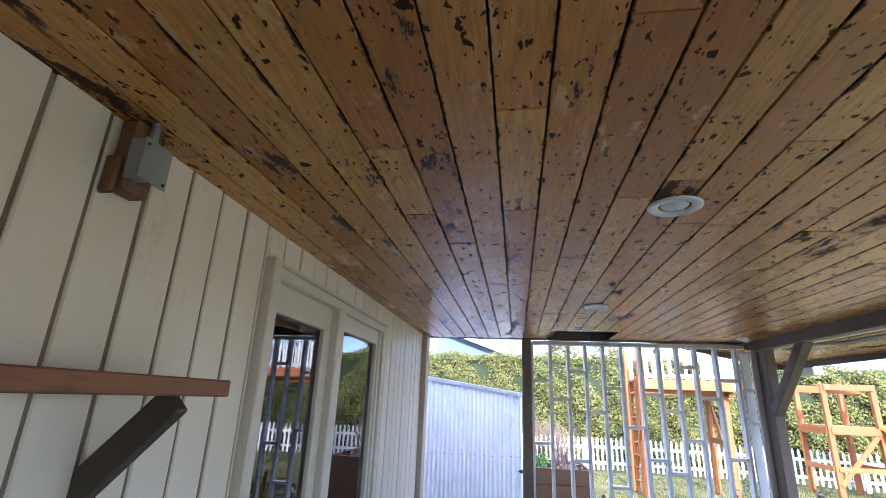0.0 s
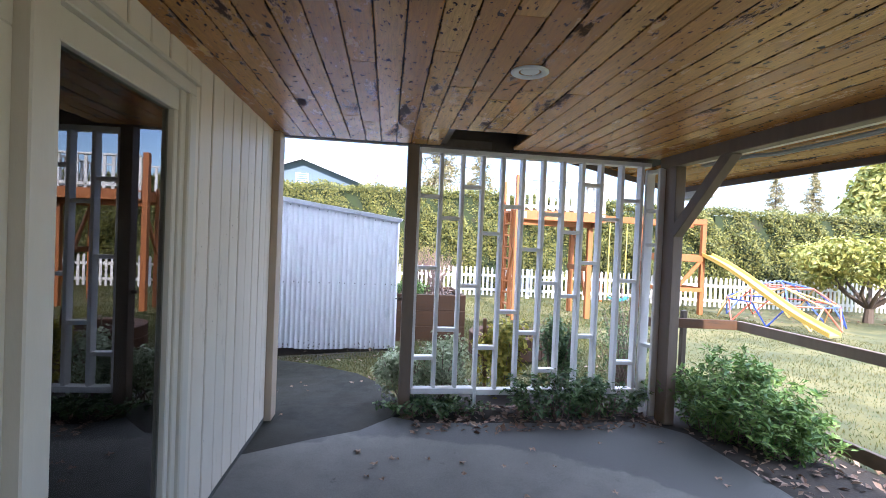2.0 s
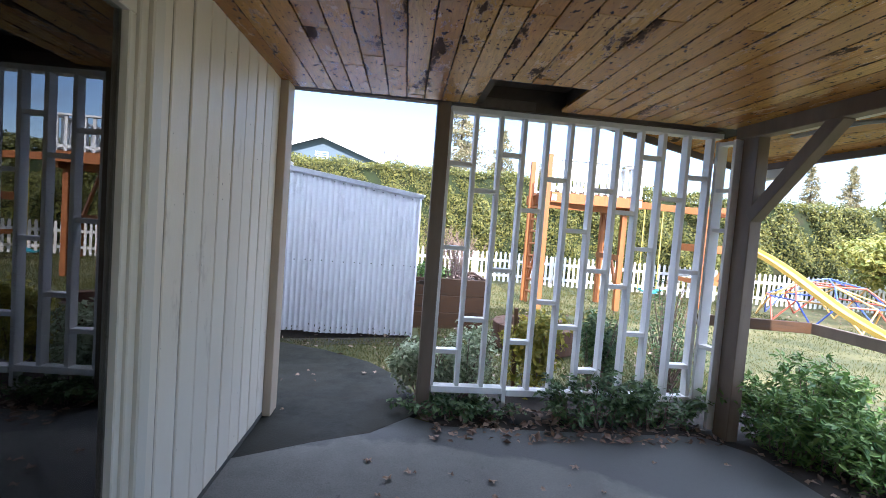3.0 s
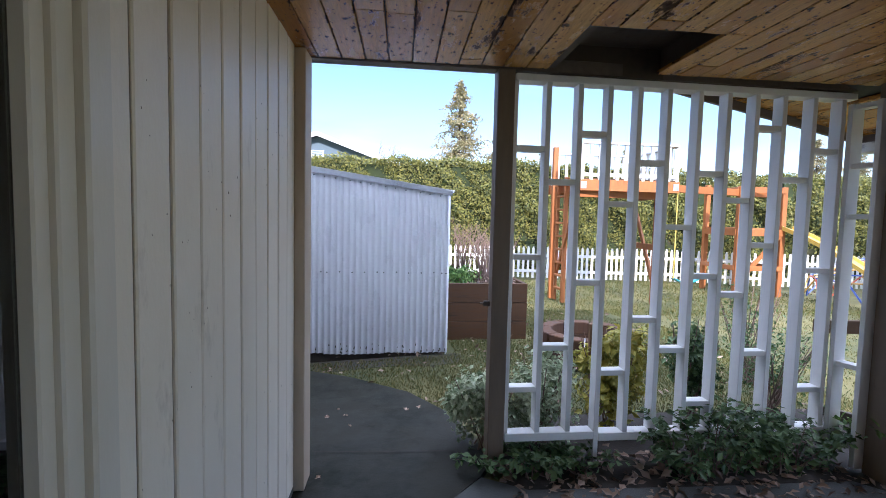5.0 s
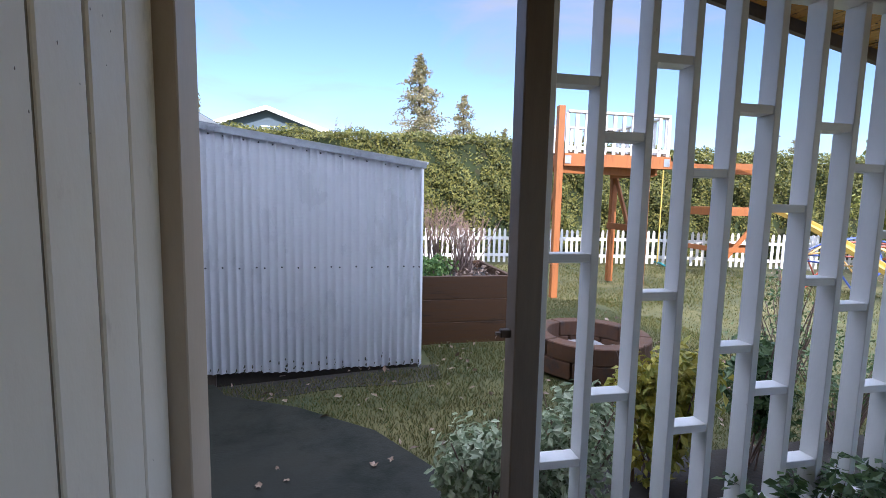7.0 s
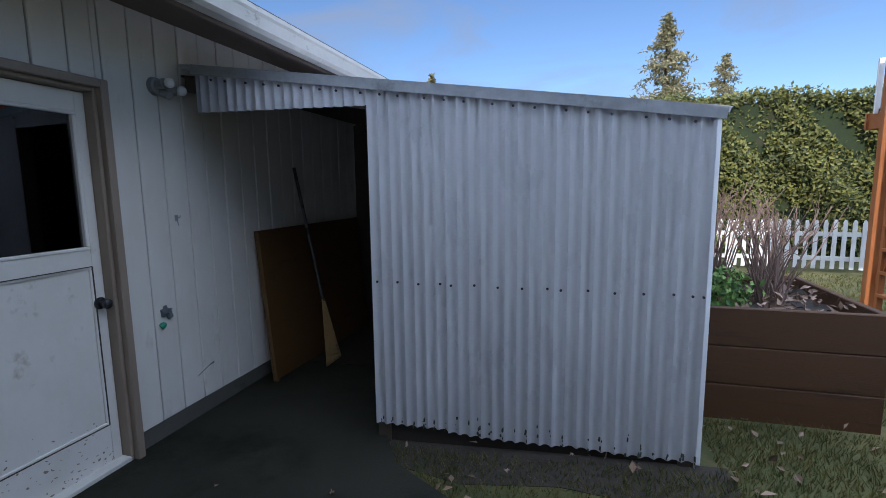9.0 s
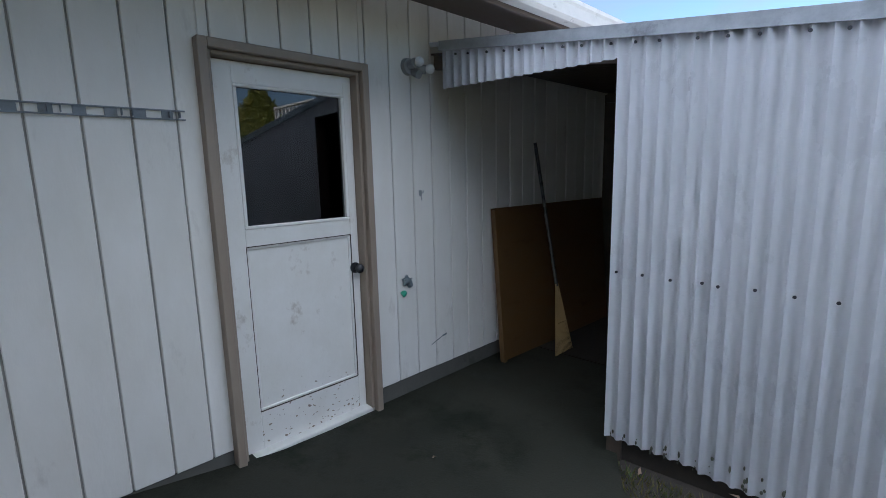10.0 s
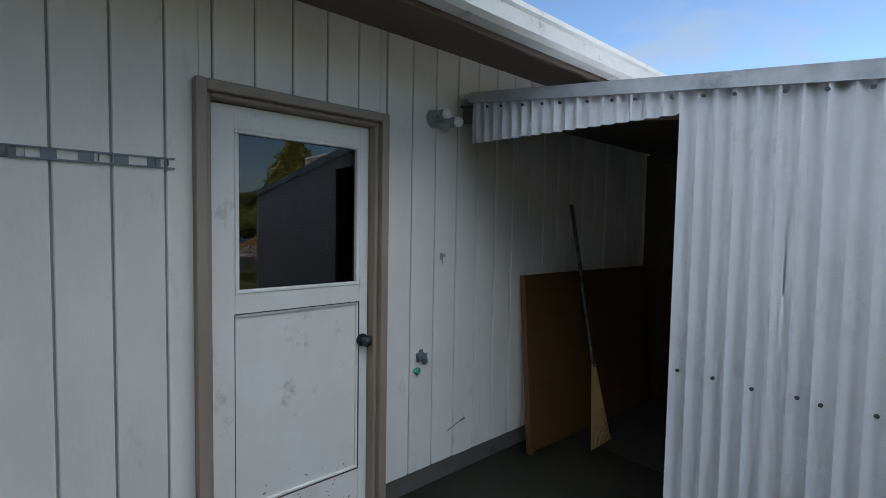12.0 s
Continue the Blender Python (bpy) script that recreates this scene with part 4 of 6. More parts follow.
def shed():
    s = thing("garden_shed", pose(0, SHED_Y, 0), "white corrugated steel lean-to shed with an open doorway", "shed")

    def top(x):
        return 1.735 + (0.26 - x) * 0.139

    seams = [-1.612, -1.15, -0.55, 0.20]
    for k in range(3):
        o = part("front_panel", corrugated(seams[k], seams[k + 1] + (0.05 if k < 2 else 0), lambda x: -0.052 + 0.004 * math.sin(x * 9) - 0.01 * (k == 1), lambda x: top(x) - 0.02), M_METAL, s)
        o.location.y = -0.003 * (k % 2)
    part("header_panel", corrugated(-2.79, -1.60, lambda x: 1.866 - (x + 1.60) * 0.018, lambda x: top(x) - 0.02), M_METAL, s).location.y = -0.004
    # end wall, roof sheets and frame
    e = part("end_panel", corrugated(0, 2.6, lambda x: -0.08, lambda x: 1.72), M_METAL, s)
    e.matrix_basis = pose(0.19, 0.0, 0, 0, 0, 90)
    # Unseen dark sheets added so the shed's inside looks shaded.
    bm = bmesh.new()
    back = [[bm.verts.new((x, y, z)) for x, z in ((-2.94, -0.3), (0.165, -0.3), (0.165, top(0.165) - 0.07), (-2.94, top(-2.94) - 0.07))] for y in (2.52, 2.56)]
    bm.faces.new(back[0])
    bm.faces.new(back[1][::-1])
    for k in range(4):
        bm.faces.new((back[0][k], back[1][k], back[1][(k + 1) % 4], back[0][(k + 1) % 4]))
    bmesh.ops.recalc_face_normals(bm, faces=bm.faces)
    box(bm, 0.135, 0.1, -0.3, 0.165, 2.52, 1.70)
    part("lining", bm, M_BRACKET, s, "added dark sheets that put shade on the shed's inner walls")
    bm = bmesh.new()
    bar(bm, (-2.945, 1.3, top(-2.945) - 0.045), (0.18, 1.3, top(0.18) - 0.045), 2.5, 0.012)
    part("roof_lining", bm, M_BRACKET, s, "added dark sheet that puts shade under the shed roof")
    e = part("back_panel", corrugated(-2.9, 0.20, lambda x: -0.1, lambda x: top(x) - 0.02), M_METAL, s)
    e.location.y = 2.6
    r = part("roof_sheet", corrugated(0.004, 2.7, lambda x: -3.22, lambda x: 0.0), M_METAL, s)
    r.matrix_basis = Matrix.Translation((0.25, 0, top(0.25) + 0.012)) @ Matrix.Rotation(math.atan(0.139), 4, "Y") @ Matrix(((0, 0, 1, 0), (1, 0, 0, 0), (0, 1, 0, 0), (0, 0, 0, 1)))
    bm = bmesh.new()
    for a, b in (((-2.80, -0.016, top(-2.80) - 0.012), (0.225, -0.016, top(0.225) - 0.012)),):
        bar(bm, a, b, 0.006, 0.055)
        bar(bm, (a[0], 0.03, a[2] + 0.03), (b[0], 0.03, b[2] + 0.03), 0.10, 0.005)
    part("flashing", bm, M_GALV, s, "galvanised metal edge flashing")
    bm = bmesh.new()
    box(bm, 0.184, -0.0145, -0.05, 0.201, -0.0125, 1.70)
    box(bm, 0.201, -0.0145, -0.05, 0.2035, 0.05, 1.70)
    part("corner_flashing", bm, M_METAL, s)
    for x, y in ((-1.57, 0.05), (0.145, 0.05), (-1.57, 2.5), (0.145, 2.5)):
        bm = bmesh.new()
        box(bm, x - 0.04, y - 0.035, -0.3, x + 0.04, y + 0.045, top(x) - 0.07)
        part("frame_post", bm, M_BRACKET, s, "dark timber frame post")
    for y in (0.05, 2.5):
        bm = bmesh.new()
        bar(bm, (-2.9, y, top(-2.9) - 0.1), (0.165, y, top(0.165) - 0.1), 0.04, 0.09)
        part("frame_rail", bm, M_BRACKET, s)
    bm = bmesh.new()
    box(bm, -1.53, 0.02, 0.80, 0.145, 0.06, 0.88)
    part("frame_rail", bm, M_BRACKET, s)
    # Soil-coloured strip closes the gap below the panels and paints its shade.
    bm = bmesh.new()
    box(bm, -1.60, 0.03, -0.34, 0.185, 0.09, -0.035)
    part("sill_beam", bm, M_SOIL, s, "added dark strip standing in for the shaded gap under the panels")
    # screw heads in the crests
    bm = bmesh.new()
    rod(bm, (0, -0.006, 0), (0, 0.004, 0), 0.0074, 0.006, 8)
    first = part("screw", bm, M_DARKBOLT, s, "dark screw cap")
    first.location = (-1.576, -0.0125, 0.845)
    xs = [-1.447, -1.318, -1.185, -1.122, -0.986, -0.854, -0.721, -0.585, -0.515, -0.376, -0.243, -0.104, 0.036, 0.123, 0.172]
    for x in xs:
        piece("screw", first.data, Matrix.Translation((x, -0.0125, 0.845 + 0.004 * math.sin(x * 30))), s)
    k = -2.78
    while k < 0.18:
        piece("screw", first.data, Matrix.Translation((k, -0.022, top(k) - 0.065)), s)
        k += 0.128 + 0.03 * math.sin(k * 17)
    # mould along the foot
    rs = random.Random(8)
    bm = bmesh.new()
    for i in range(90):
        x = -1.62 + 0.0675 * rs.randrange(27) + 0.05 + rs.uniform(-0.008, 0.008)
        z = -0.05 + abs(rs.gauss(0, 0.045))
        bmesh.ops.create_icosphere(bm, subdivisions=1, radius=rs.uniform(0.003, 0.009),
                                   matrix=Matrix.Translation((min(x, 0.185), -0.0115, z)) @ Matrix.Diagonal((0.8, 0.25, rs.uniform(1, 2.6), 1)))
    tagged(part("mould", bm, M_METAL_DIRT, s, "dark mould spots along the lower edge"), kind="stuff")


shed()


# ---- yard: fence and hedge ----
FENCE_LINE = [(-9.0, 15.2), (3.0, 14.5), (6.6, 14.0), (9.4, 12.95), (16.5, 12.3)]


def along(line, s):
    """The place and heading at s metres along a polyline."""
    for (x0, y0), (x1, y1) in zip(line, line[1:]):
        ln = math.hypot(x1 - x0, y1 - y0)
        if s <= ln:
            return x0 + (x1 - x0) * s / ln, y0 + (y1 - y0) * s / ln, math.atan2(y1 - y0, x1 - x0)
        s -= ln
    return x1, y1, math.atan2(y1 - y0, x1 - x0)


def fence():
    f = thing("picket_fence", pose(0, 0, 0), "white painted picket fence in front of the hedge", "fence")
    bm = bmesh.new()
    w, t, h = 0.058, 0.018, 0.80
    pts = [(-w / 2, 0), (w / 2, 0), (w / 2, h - 0.05), (0.012, h), (-0.012, h), (-w / 2, h - 0.05)]
    a = [bm.verts.new((x, -t / 2, z)) for x, z in pts]
    b = [bm.verts.new((x, t / 2, z)) for x, z in pts]
    bm.faces.new(a)
    bm.faces.new(b[::-1])
    for k in range(len(pts)):
        j = (k + 1) % len(pts)
        bm.faces.new((a[k], b[k], b[j], a[j]))
    bmesh.ops.recalc_face_normals(bm, faces=bm.faces)
    me = bpy.data.meshes.new("picket")
    bm.to_mesh(me)
    bm.free()
    me.materials.append(M_FENCE)
    total = sum(math.hypot(x1 - x0, y1 - y0) for (x0, y0), (x1, y1) in zip(FENCE_LINE, FENCE_LINE[1:]))
    rs = random.Random(2)
    s = 7.5
    while s < total - 0.1:
        x, y, a = along(FENCE_LINE, s)
        piece("picket", me, Matrix.Translation((x, y, ground_z(x, y) + 0.03 + rs.uniform(-0.008, 0.008))) @ Matrix.Rotation(a + rs.uniform(-0.02, 0.02), 4, "Z"), f)
        s += 0.125
    for z in (0.2, 0.6):
        for (x0, y0), (x1, y1) in zip(FENCE_LINE, FENCE_LINE[1:]):
            bm = bmesh.new()
            bar(bm, (x0, y0 + 0.03, ground_z(x0, y0) + z), (x1, y1 + 0.03, ground_z(x1, y1) + z), 0.035, 0.07)
            part("fence_rail", bm, M_FENCE, f)
    for k in range(12):
        x, y, a = along(FENCE_LINE, 7 + k * 2.1)
        bm = bmesh.new()
        box(bm, x - 0.045, y + 0.05, ground_z(x, y) - 0.1, x + 0.045, y + 0.14, ground_z(x, y) + 0.80)
        part("fence_post", bm, M_REDWOOD if k % 3 == 1 else M_FENCE, f)


fence()


def hedge():
    h = thing("hedge", pose(0, 0, 0), "tall clipped evergreen hedge, yellow-green on its sunny top", "hedge")
    line = [(-22, 16.7), (3.0, 15.75), (7.0, 15.25), (10.5, 14.3), (26, 13.6)]
    rs = np.random.RandomState(5)
    pts, ways = [], []
    bm = bmesh.new()
    for (x0, y0), (x1, y1) in zip(line, line[1:]):
        ln = math.hypot(x1 - x0, y1 - y0)
        ux, uy = (x1 - x0) / ln, (y1 - y0) / ln
        nx, ny = uy, -ux
        k = int(ln * (5600 if x1 < 11 else 4200))
        s = rs.uniform(0, ln, k)
        high = np.interp(x0 + ux * s, (3.0, 10.0), (1.0, 0.91))
        z = 3.34 * high * rs.uniform(0, 1, k) ** 0.85 - 0.3
        top = rs.uniform(0, 1, k) < 0.16
        wob = 0.11 * np.sin(s * 5.3 + z * 2.1) + 0.09 * np.sin(s * 2.1 + 1.3 + z * 3.3) + 0.06 * np.sin(z * 9 + s * 8)
        d = np.where(top, -rs.uniform(0, 1.0, k), wob - rs.uniform(0, 0.22, k) - 0.10 * np.maximum(z - 1.9, 0))
        zz = np.where(top, 3.02 * high + 0.06 * np.sin(s * 4.1) + rs.uniform(-0.12, 0.09, k), z)
        pts.append(np.stack([x0 + ux * s + nx * d, y0 + uy * s + ny * d, zz], 1))
        ways.append(np.where(top[:, None], np.array([[nx * 0.3, ny * 0.3, 1.0]]), np.array([[nx, ny, 0.35]])))
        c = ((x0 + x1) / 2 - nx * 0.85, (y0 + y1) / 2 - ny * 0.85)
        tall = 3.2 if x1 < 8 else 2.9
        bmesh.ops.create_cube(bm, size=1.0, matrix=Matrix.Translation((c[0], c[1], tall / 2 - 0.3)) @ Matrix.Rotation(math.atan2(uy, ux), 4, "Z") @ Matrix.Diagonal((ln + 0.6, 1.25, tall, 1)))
    # Plain boxes in that shade colour fill the hedge behind its foliage.
    part("hedge_core", bm, M_HEDGE_IN, h, "dark boxes inside the hedge, painted as the shade between its leaves")
    leaf_mesh("foliage", np.concatenate(pts), np.concatenate(ways), 0.082, M_HEDGE, h, 1.9, 0.75, 6, kind="stuff")


hedge()


# ---- play tower ----
def post(parent, x, y, z0, z1, w=0.09, mat=M_REDWOOD, name="post"):
    bm = bmesh.new()
    box(bm, x - w / 2, y - w / 2, z0, x + w / 2, y + w / 2, z1, 0.004)
    return part(name, bm, mat, parent)


def stick(parent, name, a, b, w, d, mat=M_REDWOOD, up=(0, 0, 1)):
    bm = bmesh.new()
    bar(bm, a, b, w, d, 0.003, up)
    return part(name, bm, mat, parent)


def play_tower():
    t = thing("play_tower", pose(2.70, 10.62, -0.05, 0, 0, -1), "orange-stained timber play tower with white railings and ladder", "play tower")
    w, d, deck = 1.75, 1.45, 2.22
    post(t, 0, 0, 0, 2.92, 0.10)
    post(t, w - 0.05, 0.33, 0, deck - 0.2, 0.10)
    post(t, w, d - 0.06, 0, deck - 0.2, 0.10)
    stick(t, "joist", (-0.02, 0.075, 2.0), (w + 0.1, 0.33, 2.0), 0.045, 0.14)
    stick(t, "joist", (w - 0.03, 0.1, 2.0), (w - 0.03, d + 0.02, 2.0), 0.045, 0.12)
    for a, b in (((0.075, -0.01, 2.13), (w + 0.12, -0.01, 2.13)), ((0.03, d + 0.07, 2.13), (w + 0.12, d + 0.07, 2.13))):
        stick(t, "deck_beam", a, b, 0.04, 0.19, M_REDWOOD)
    for x in (0.075, w + 0.08):
        stick(t, "deck_beam", (x, 0.012, 2.13), (x, d + 0.05, 2.13), 0.04, 0.19, M_REDWOOD)
    for k in range(10):
        y = 0.02 + k * 0.145
        bm = bmesh.new()
        box(bm, 0.06, y, deck + 0.004, w + 0.06, y + 0.135, deck + 0.034, 0.003)
        part("deck_board", bm, M_PLANTER, t)

    def rail(p, q, skip=0.0):
        p, q = Vector(p), Vector(q)
        n = int((q - p).length / 0.155)
        for i in range(n + 1):
            a = p.lerp(q, i / n)
            stick(t, "baluster", (a.x, a.y, deck + 0.0), (a.x, a.y, 2.83), 0.055, 0.03, M_FENCE)
        stick(t, "handrail", (p.x, p.y, 2.85), (q.x, q.y, 2.85), 0.09, 0.035, M_FENCE)
        stick(t, "lower_rail", (p.x, p.y, deck + 0.09), (q.x, q.y, deck + 0.09), 0.03, 0.06, M_FENCE)

    rail((0.12, 0.02, 0), (w + 0.09, 0.02, 0))
    rail((w + 0.07, 0.05, 0), (w + 0.07, d, 0))
    rail((0.2, d + 0.03, 0), (w, d + 0.03, 0))
    # ladder on the west side
    post(t, -0.03, 0.98, 0, 2.90, 0.09, name="ladder_post")
    post(t, 0.0, 0.84, 0, 2.25, 0.055, name="ladder_rail")
    post(t, 0.03, 0.50, 0, 2.30, 0.07, name="ladder_rail")
    for k in range(9):
        z = 0.24 + k * 0.245
        stick(t, "ladder_rung", (0.03, 0.52, z), (0.0, 0.83, z), 0.085, 0.032)
    for y in (1.06, 1.22, 1.36):
        stick(t, "baluster", (0.05, y, deck - 0.02), (0.05, y, 2.80), 0.05, 0.03, M_FENCE)
    stick(t, "brace", (0.0, 0.05, 1.72), (0.02, 0.95, 0.35), 0.04, 0.08)
    stick(t, "brace", (w, d - 0.1, 2.0), (w - 0.04, 0.38, 0.35), 0.04, 0.085)
    stick(t, "cross_rail", (w - 0.09, 0.28, 1.06), (w - 0.05, d, 1.06), 0.04, 0.11)
    for x in (0.13, w + 0.05):
        bm = bmesh.new()
        box(bm, x - 0.05, -0.037, 2.07, x + 0.05, -0.031, 2.19)
        part("metal_plate", bm, M_GALV, t, "galvanised corner plate")
    # swing beam towards the slide tower
    s = thing("swing_set", pose(0, 0, 0), "stained timber swing beam with a teal swing on yellow ropes", "swing set")
    a, b = Vector((4.2, 11.3, 2.14)), Vector((7.8, 12.3, 2.14))
    stick(s, "swing_beam", a, b, 0.09, 0.14)
    for k, f in ((0, 0.28), (1, 0.42)):
        p = a.lerp(b, f)
        bm = bmesh.new()
        rod(bm, p, (p.x, p.y, 0.35), 0.012, n=6)
        part("rope", bm, M_ROPE, s, "yellow rope")
    p, q = a.lerp(b, 0.28), a.lerp(b, 0.42)
    bm = bmesh.new()
    n = 8
    for k in range(n):
        u0, u1 = k / n, (k + 1) / n
        h0, h1 = 0.36 - 0.09 * math.sin(math.pi * u0), 0.36 - 0.09 * math.sin(math.pi * u1)
        bar(bm, (p.x + (q.x - p.x) * u0, p.y, h0), (p.x + (q.x - p.x) * u1, p.y, h1), 0.18, 0.02)
    part("swing_seat", bm, M_TEAL, s, "teal plastic swing seat")


play_tower()


def slide_tower():
    z0 = -0.08
    t = thing("slide_tower", pose(7.86, 11.95, z0, 0, 0, -4), "orange-stained timber frame holding the slide", "play tower")
    for x, y, h in ((0, 0, 2.35), (0.0, 1.15, 2.45), (-0.95, 0, 2.35), (-0.95, 1.15, 2.45)):
        post(t, x, y, 0, h, 0.10)
    for z, wd in ((1.38, 0.14), (2.28, 0.12), (0.62, 0.1)):
        stick(t, "rail", (-0.95, -0.06, z), (0.0, -0.06, z), 0.04, wd)
        stick(t, "rail", (0.06, 0, z), (0.06, 1.15, z), 0.04, wd)
        stick(t, "rail", (-1.0, 0, z), (-1.0, 1.15, z), 0.04, wd)
    stick(t, "brace", (-0.95, -0.05, 0.3), (-0.05, -0.05, 1.35), 0.035, 0.09)
    for k in range(7):
        bm = bmesh.new()
        box(bm, -0.95, 0.02 + k * 0.165, 1.45, 0.02, 0.17 + k * 0.165, 1.48)
        part("deck_board", bm, M_REDWOOD, t)
    s = thing("slide", pose(0, 0, 0), "faded yellow plastic slide", "slide")
    a, b = Vector((7.95, 11.9, 1.40)), Vector((8.35, 8.95, 0.02))
    n = 14
    bm = bmesh.new()
    prof = [(-0.16, 0.06), (-0.14, 0.06), (-0.13, 0.0), (0.13, 0.0), (0.14, 0.06), (0.16, 0.06), (0.15, -0.03), (-0.15, -0.03)]
    way = (b - a)
    side = Vector((way.y, -way.x, 0)).normalized()
    rows = []
    for k in range(n + 1):
        u = k / n
        c = a.lerp(b, u) + Vector((0, 0, 0.05 * math.sin(u * math.pi * 2)))
        rows.append([bm.verts.new(c + side * x + Vector((0, 0, z))) for x, z in prof])
    for r0, r1 in zip(rows, rows[1:]):
        for k in range(len(prof)):
            j = (k + 1) % len(prof)
            bm.faces.new((r0[k], r0[j], r1[j], r1[k]))
    bm.faces.new(rows[0])
    bm.faces.new(rows[-1][::-1])
    bmesh.ops.recalc_face_normals(bm, faces=bm.faces)
    part("chute", bm, M_YELLOW, s)


slide_tower()


def dome():
    d = thing("climbing_dome", pose(9.15, 11.0, -0.06), "geodesic climbing dome of blue, red and yellow bars", "climbing dome")
    r, h = 1.22, 0.95
    rings = [(10, 1.0, 0.0, 0.0), (10, 0.88, 0.5, 0.5), (5, 0.5, 0.86, 0.25), (1, 0.0, 1.0, 0.0)]
    pts = [[Vector((r * q * math.cos(2 * math.pi * (i + off) / n), r * q * math.sin(2 * math.pi * (i + off) / n), h * z)) for i in range(n)] for n, q, z, off in rings]
    mats = [M_BLUE, M_GOLDBAR, M_REDBAR]
    k = 0

    def tube(a, b):
        nonlocal k
        bm = bmesh.new()
        rod(bm, a, b, 0.017, n=8)
        part("bar", bm, mats[k % 3], d)
        k += 1

    for i in range(10):
        tube(pts[0][i], pts[1][i])
        tube(pts[0][(i + 1) % 10], pts[1][i])
        tube(pts[1][i], pts[1][(i + 1) % 10])
        tube(pts[1][i], pts[2][i // 2])
    for i in range(5):
        tube(pts[1][(2 * i + 2) % 10], pts[2][i])
        tube(pts[2][i], pts[2][(i + 1) % 5])
        tube(pts[2][i], pts[3][0])


dome()


# ---- planter, fire ring ----
def planter():
    x0, x1, y0, y1, zb, zt = 0.22, 1.305, 8.62, 9.9, -0.09, 0.645
    p = thing("raised_planter", pose(0, 0, 0), "dark brown timber raised planter with bare shrubs", "planter")
    h = (zt - zb) / 3
    for k in range(3):
        for a in ((x0, y0, x1, y0 + 0.045), (x0, y1 - 0.045, x1, y1), (x0, y0 + 0.045, x0 + 0.045, y1 - 0.045), (x1 - 0.045, y0 + 0.045, x1, y1 - 0.045)):
            bm = bmesh.new()
            box(bm, a[0], a[1], zb + k * h + 0.002, a[2], a[3], zb + (k + 1) * h - 0.002, 0.005)
            part("board", bm, M_PLANTER, p)
    for x, y in ((x0 + 0.08, y0 + 0.08), (x1 - 0.08, y0 + 0.08), (x1 - 0.08, y1 - 0.08), (x0 + 0.08, y1 - 0.08)):
        post(p, x, y, zb, zt - 0.04, 0.08, M_PLANTER, "corner_post")
    bm = bmesh.new()
    bmesh.ops.create_grid(bm, x_segments=16, y_segments=16, size=0.5, matrix=Matrix.Translation(((x0 + x1) / 2, (y0 + y1) / 2, zt - 0.09)) @ Matrix.Diagonal((x1 - x0 - 0.1, y1 - y0 - 0.1, 1, 1)))
    for v in bm.verts:
        v.co.z += 0.04 * noise.noise(v.co * 4)
    part("planter_soil", bm, M_SOIL, p, "dark soil with dry leaves")
    rs = np.random.RandomState(11)
    pts = np.stack([rs.uniform(x0 + 0.08, x1 - 0.08, 380), rs.uniform(y0 + 0.08, y1 - 0.08, 380), zt - 0.09 + rs.uniform(0, 0.10, 380)], 1)
    leaf_mesh("leaf_litter", pts, np.tile([0, 0, 1.0], (380, 1)), 0.06, M_LITTER, p, 2, 0.8, 3, kind="stuff")
    q, dd = blob_points(rs, (0.45, 9.1, zt + 0.0), (0.30, 0.35, 0.17), 1300, 0.3)
    h2 = thing("herb_clump", pose(0, 0, 0), "low green herb growing in the planter soil", "herb")
    leaf_mesh("leaves", q, dd, 0.05, M_BUSH, h2, 1.6, 0.6, 5, kind="stuff")
    # bare shrubs
    rr = random.Random(3)
    for sx, sy, ht in ((0.88, 9.15, 0.75), (0.6, 9.45, 0.95), (1.0, 9.6, 0.7)):
        g = thing("bare_shrub", pose(sx, sy, zt - 0.1), "leafless twiggy reddish-brown shrub in the planter", "shrub", "bare shrubs in the planter")
        bm = bmesh.new()
        for k in range(26):
            a = rr.uniform(0, 6.28)
            lean = rr.uniform(0.05, 0.38)
            base = Vector((rr.uniform(-0.08, 0.08), rr.uniform(-0.08, 0.08), 0))
            mid = base + Vector((math.cos(a) * lean * 0.5, math.sin(a) * lean * 0.5, ht * rr.uniform(0.35, 0.55)))
            tip = base + Vector((math.cos(a + 0.3) * lean, math.sin(a + 0.3) * lean, ht * rr.uniform(0.65, 1.0)))
            rod(bm, base, mid, 0.007, 0.005, 5)
            rod(bm, mid, tip, 0.005, 0.002, 5)
            for j in range(3):
                u = rr.uniform(0.2, 0.9)
                c = mid.lerp(tip, u)
                rod(bm, c, c + Vector((rr.uniform(-0.12, 0.12), rr.uniform(-0.12, 0.12), rr.uniform(0.04, 0.18))), 0.003, 0.0015, 4)
        tagged(part("twiggy_crown", bm, M_TWIG, g), kind="stuff")


planter()


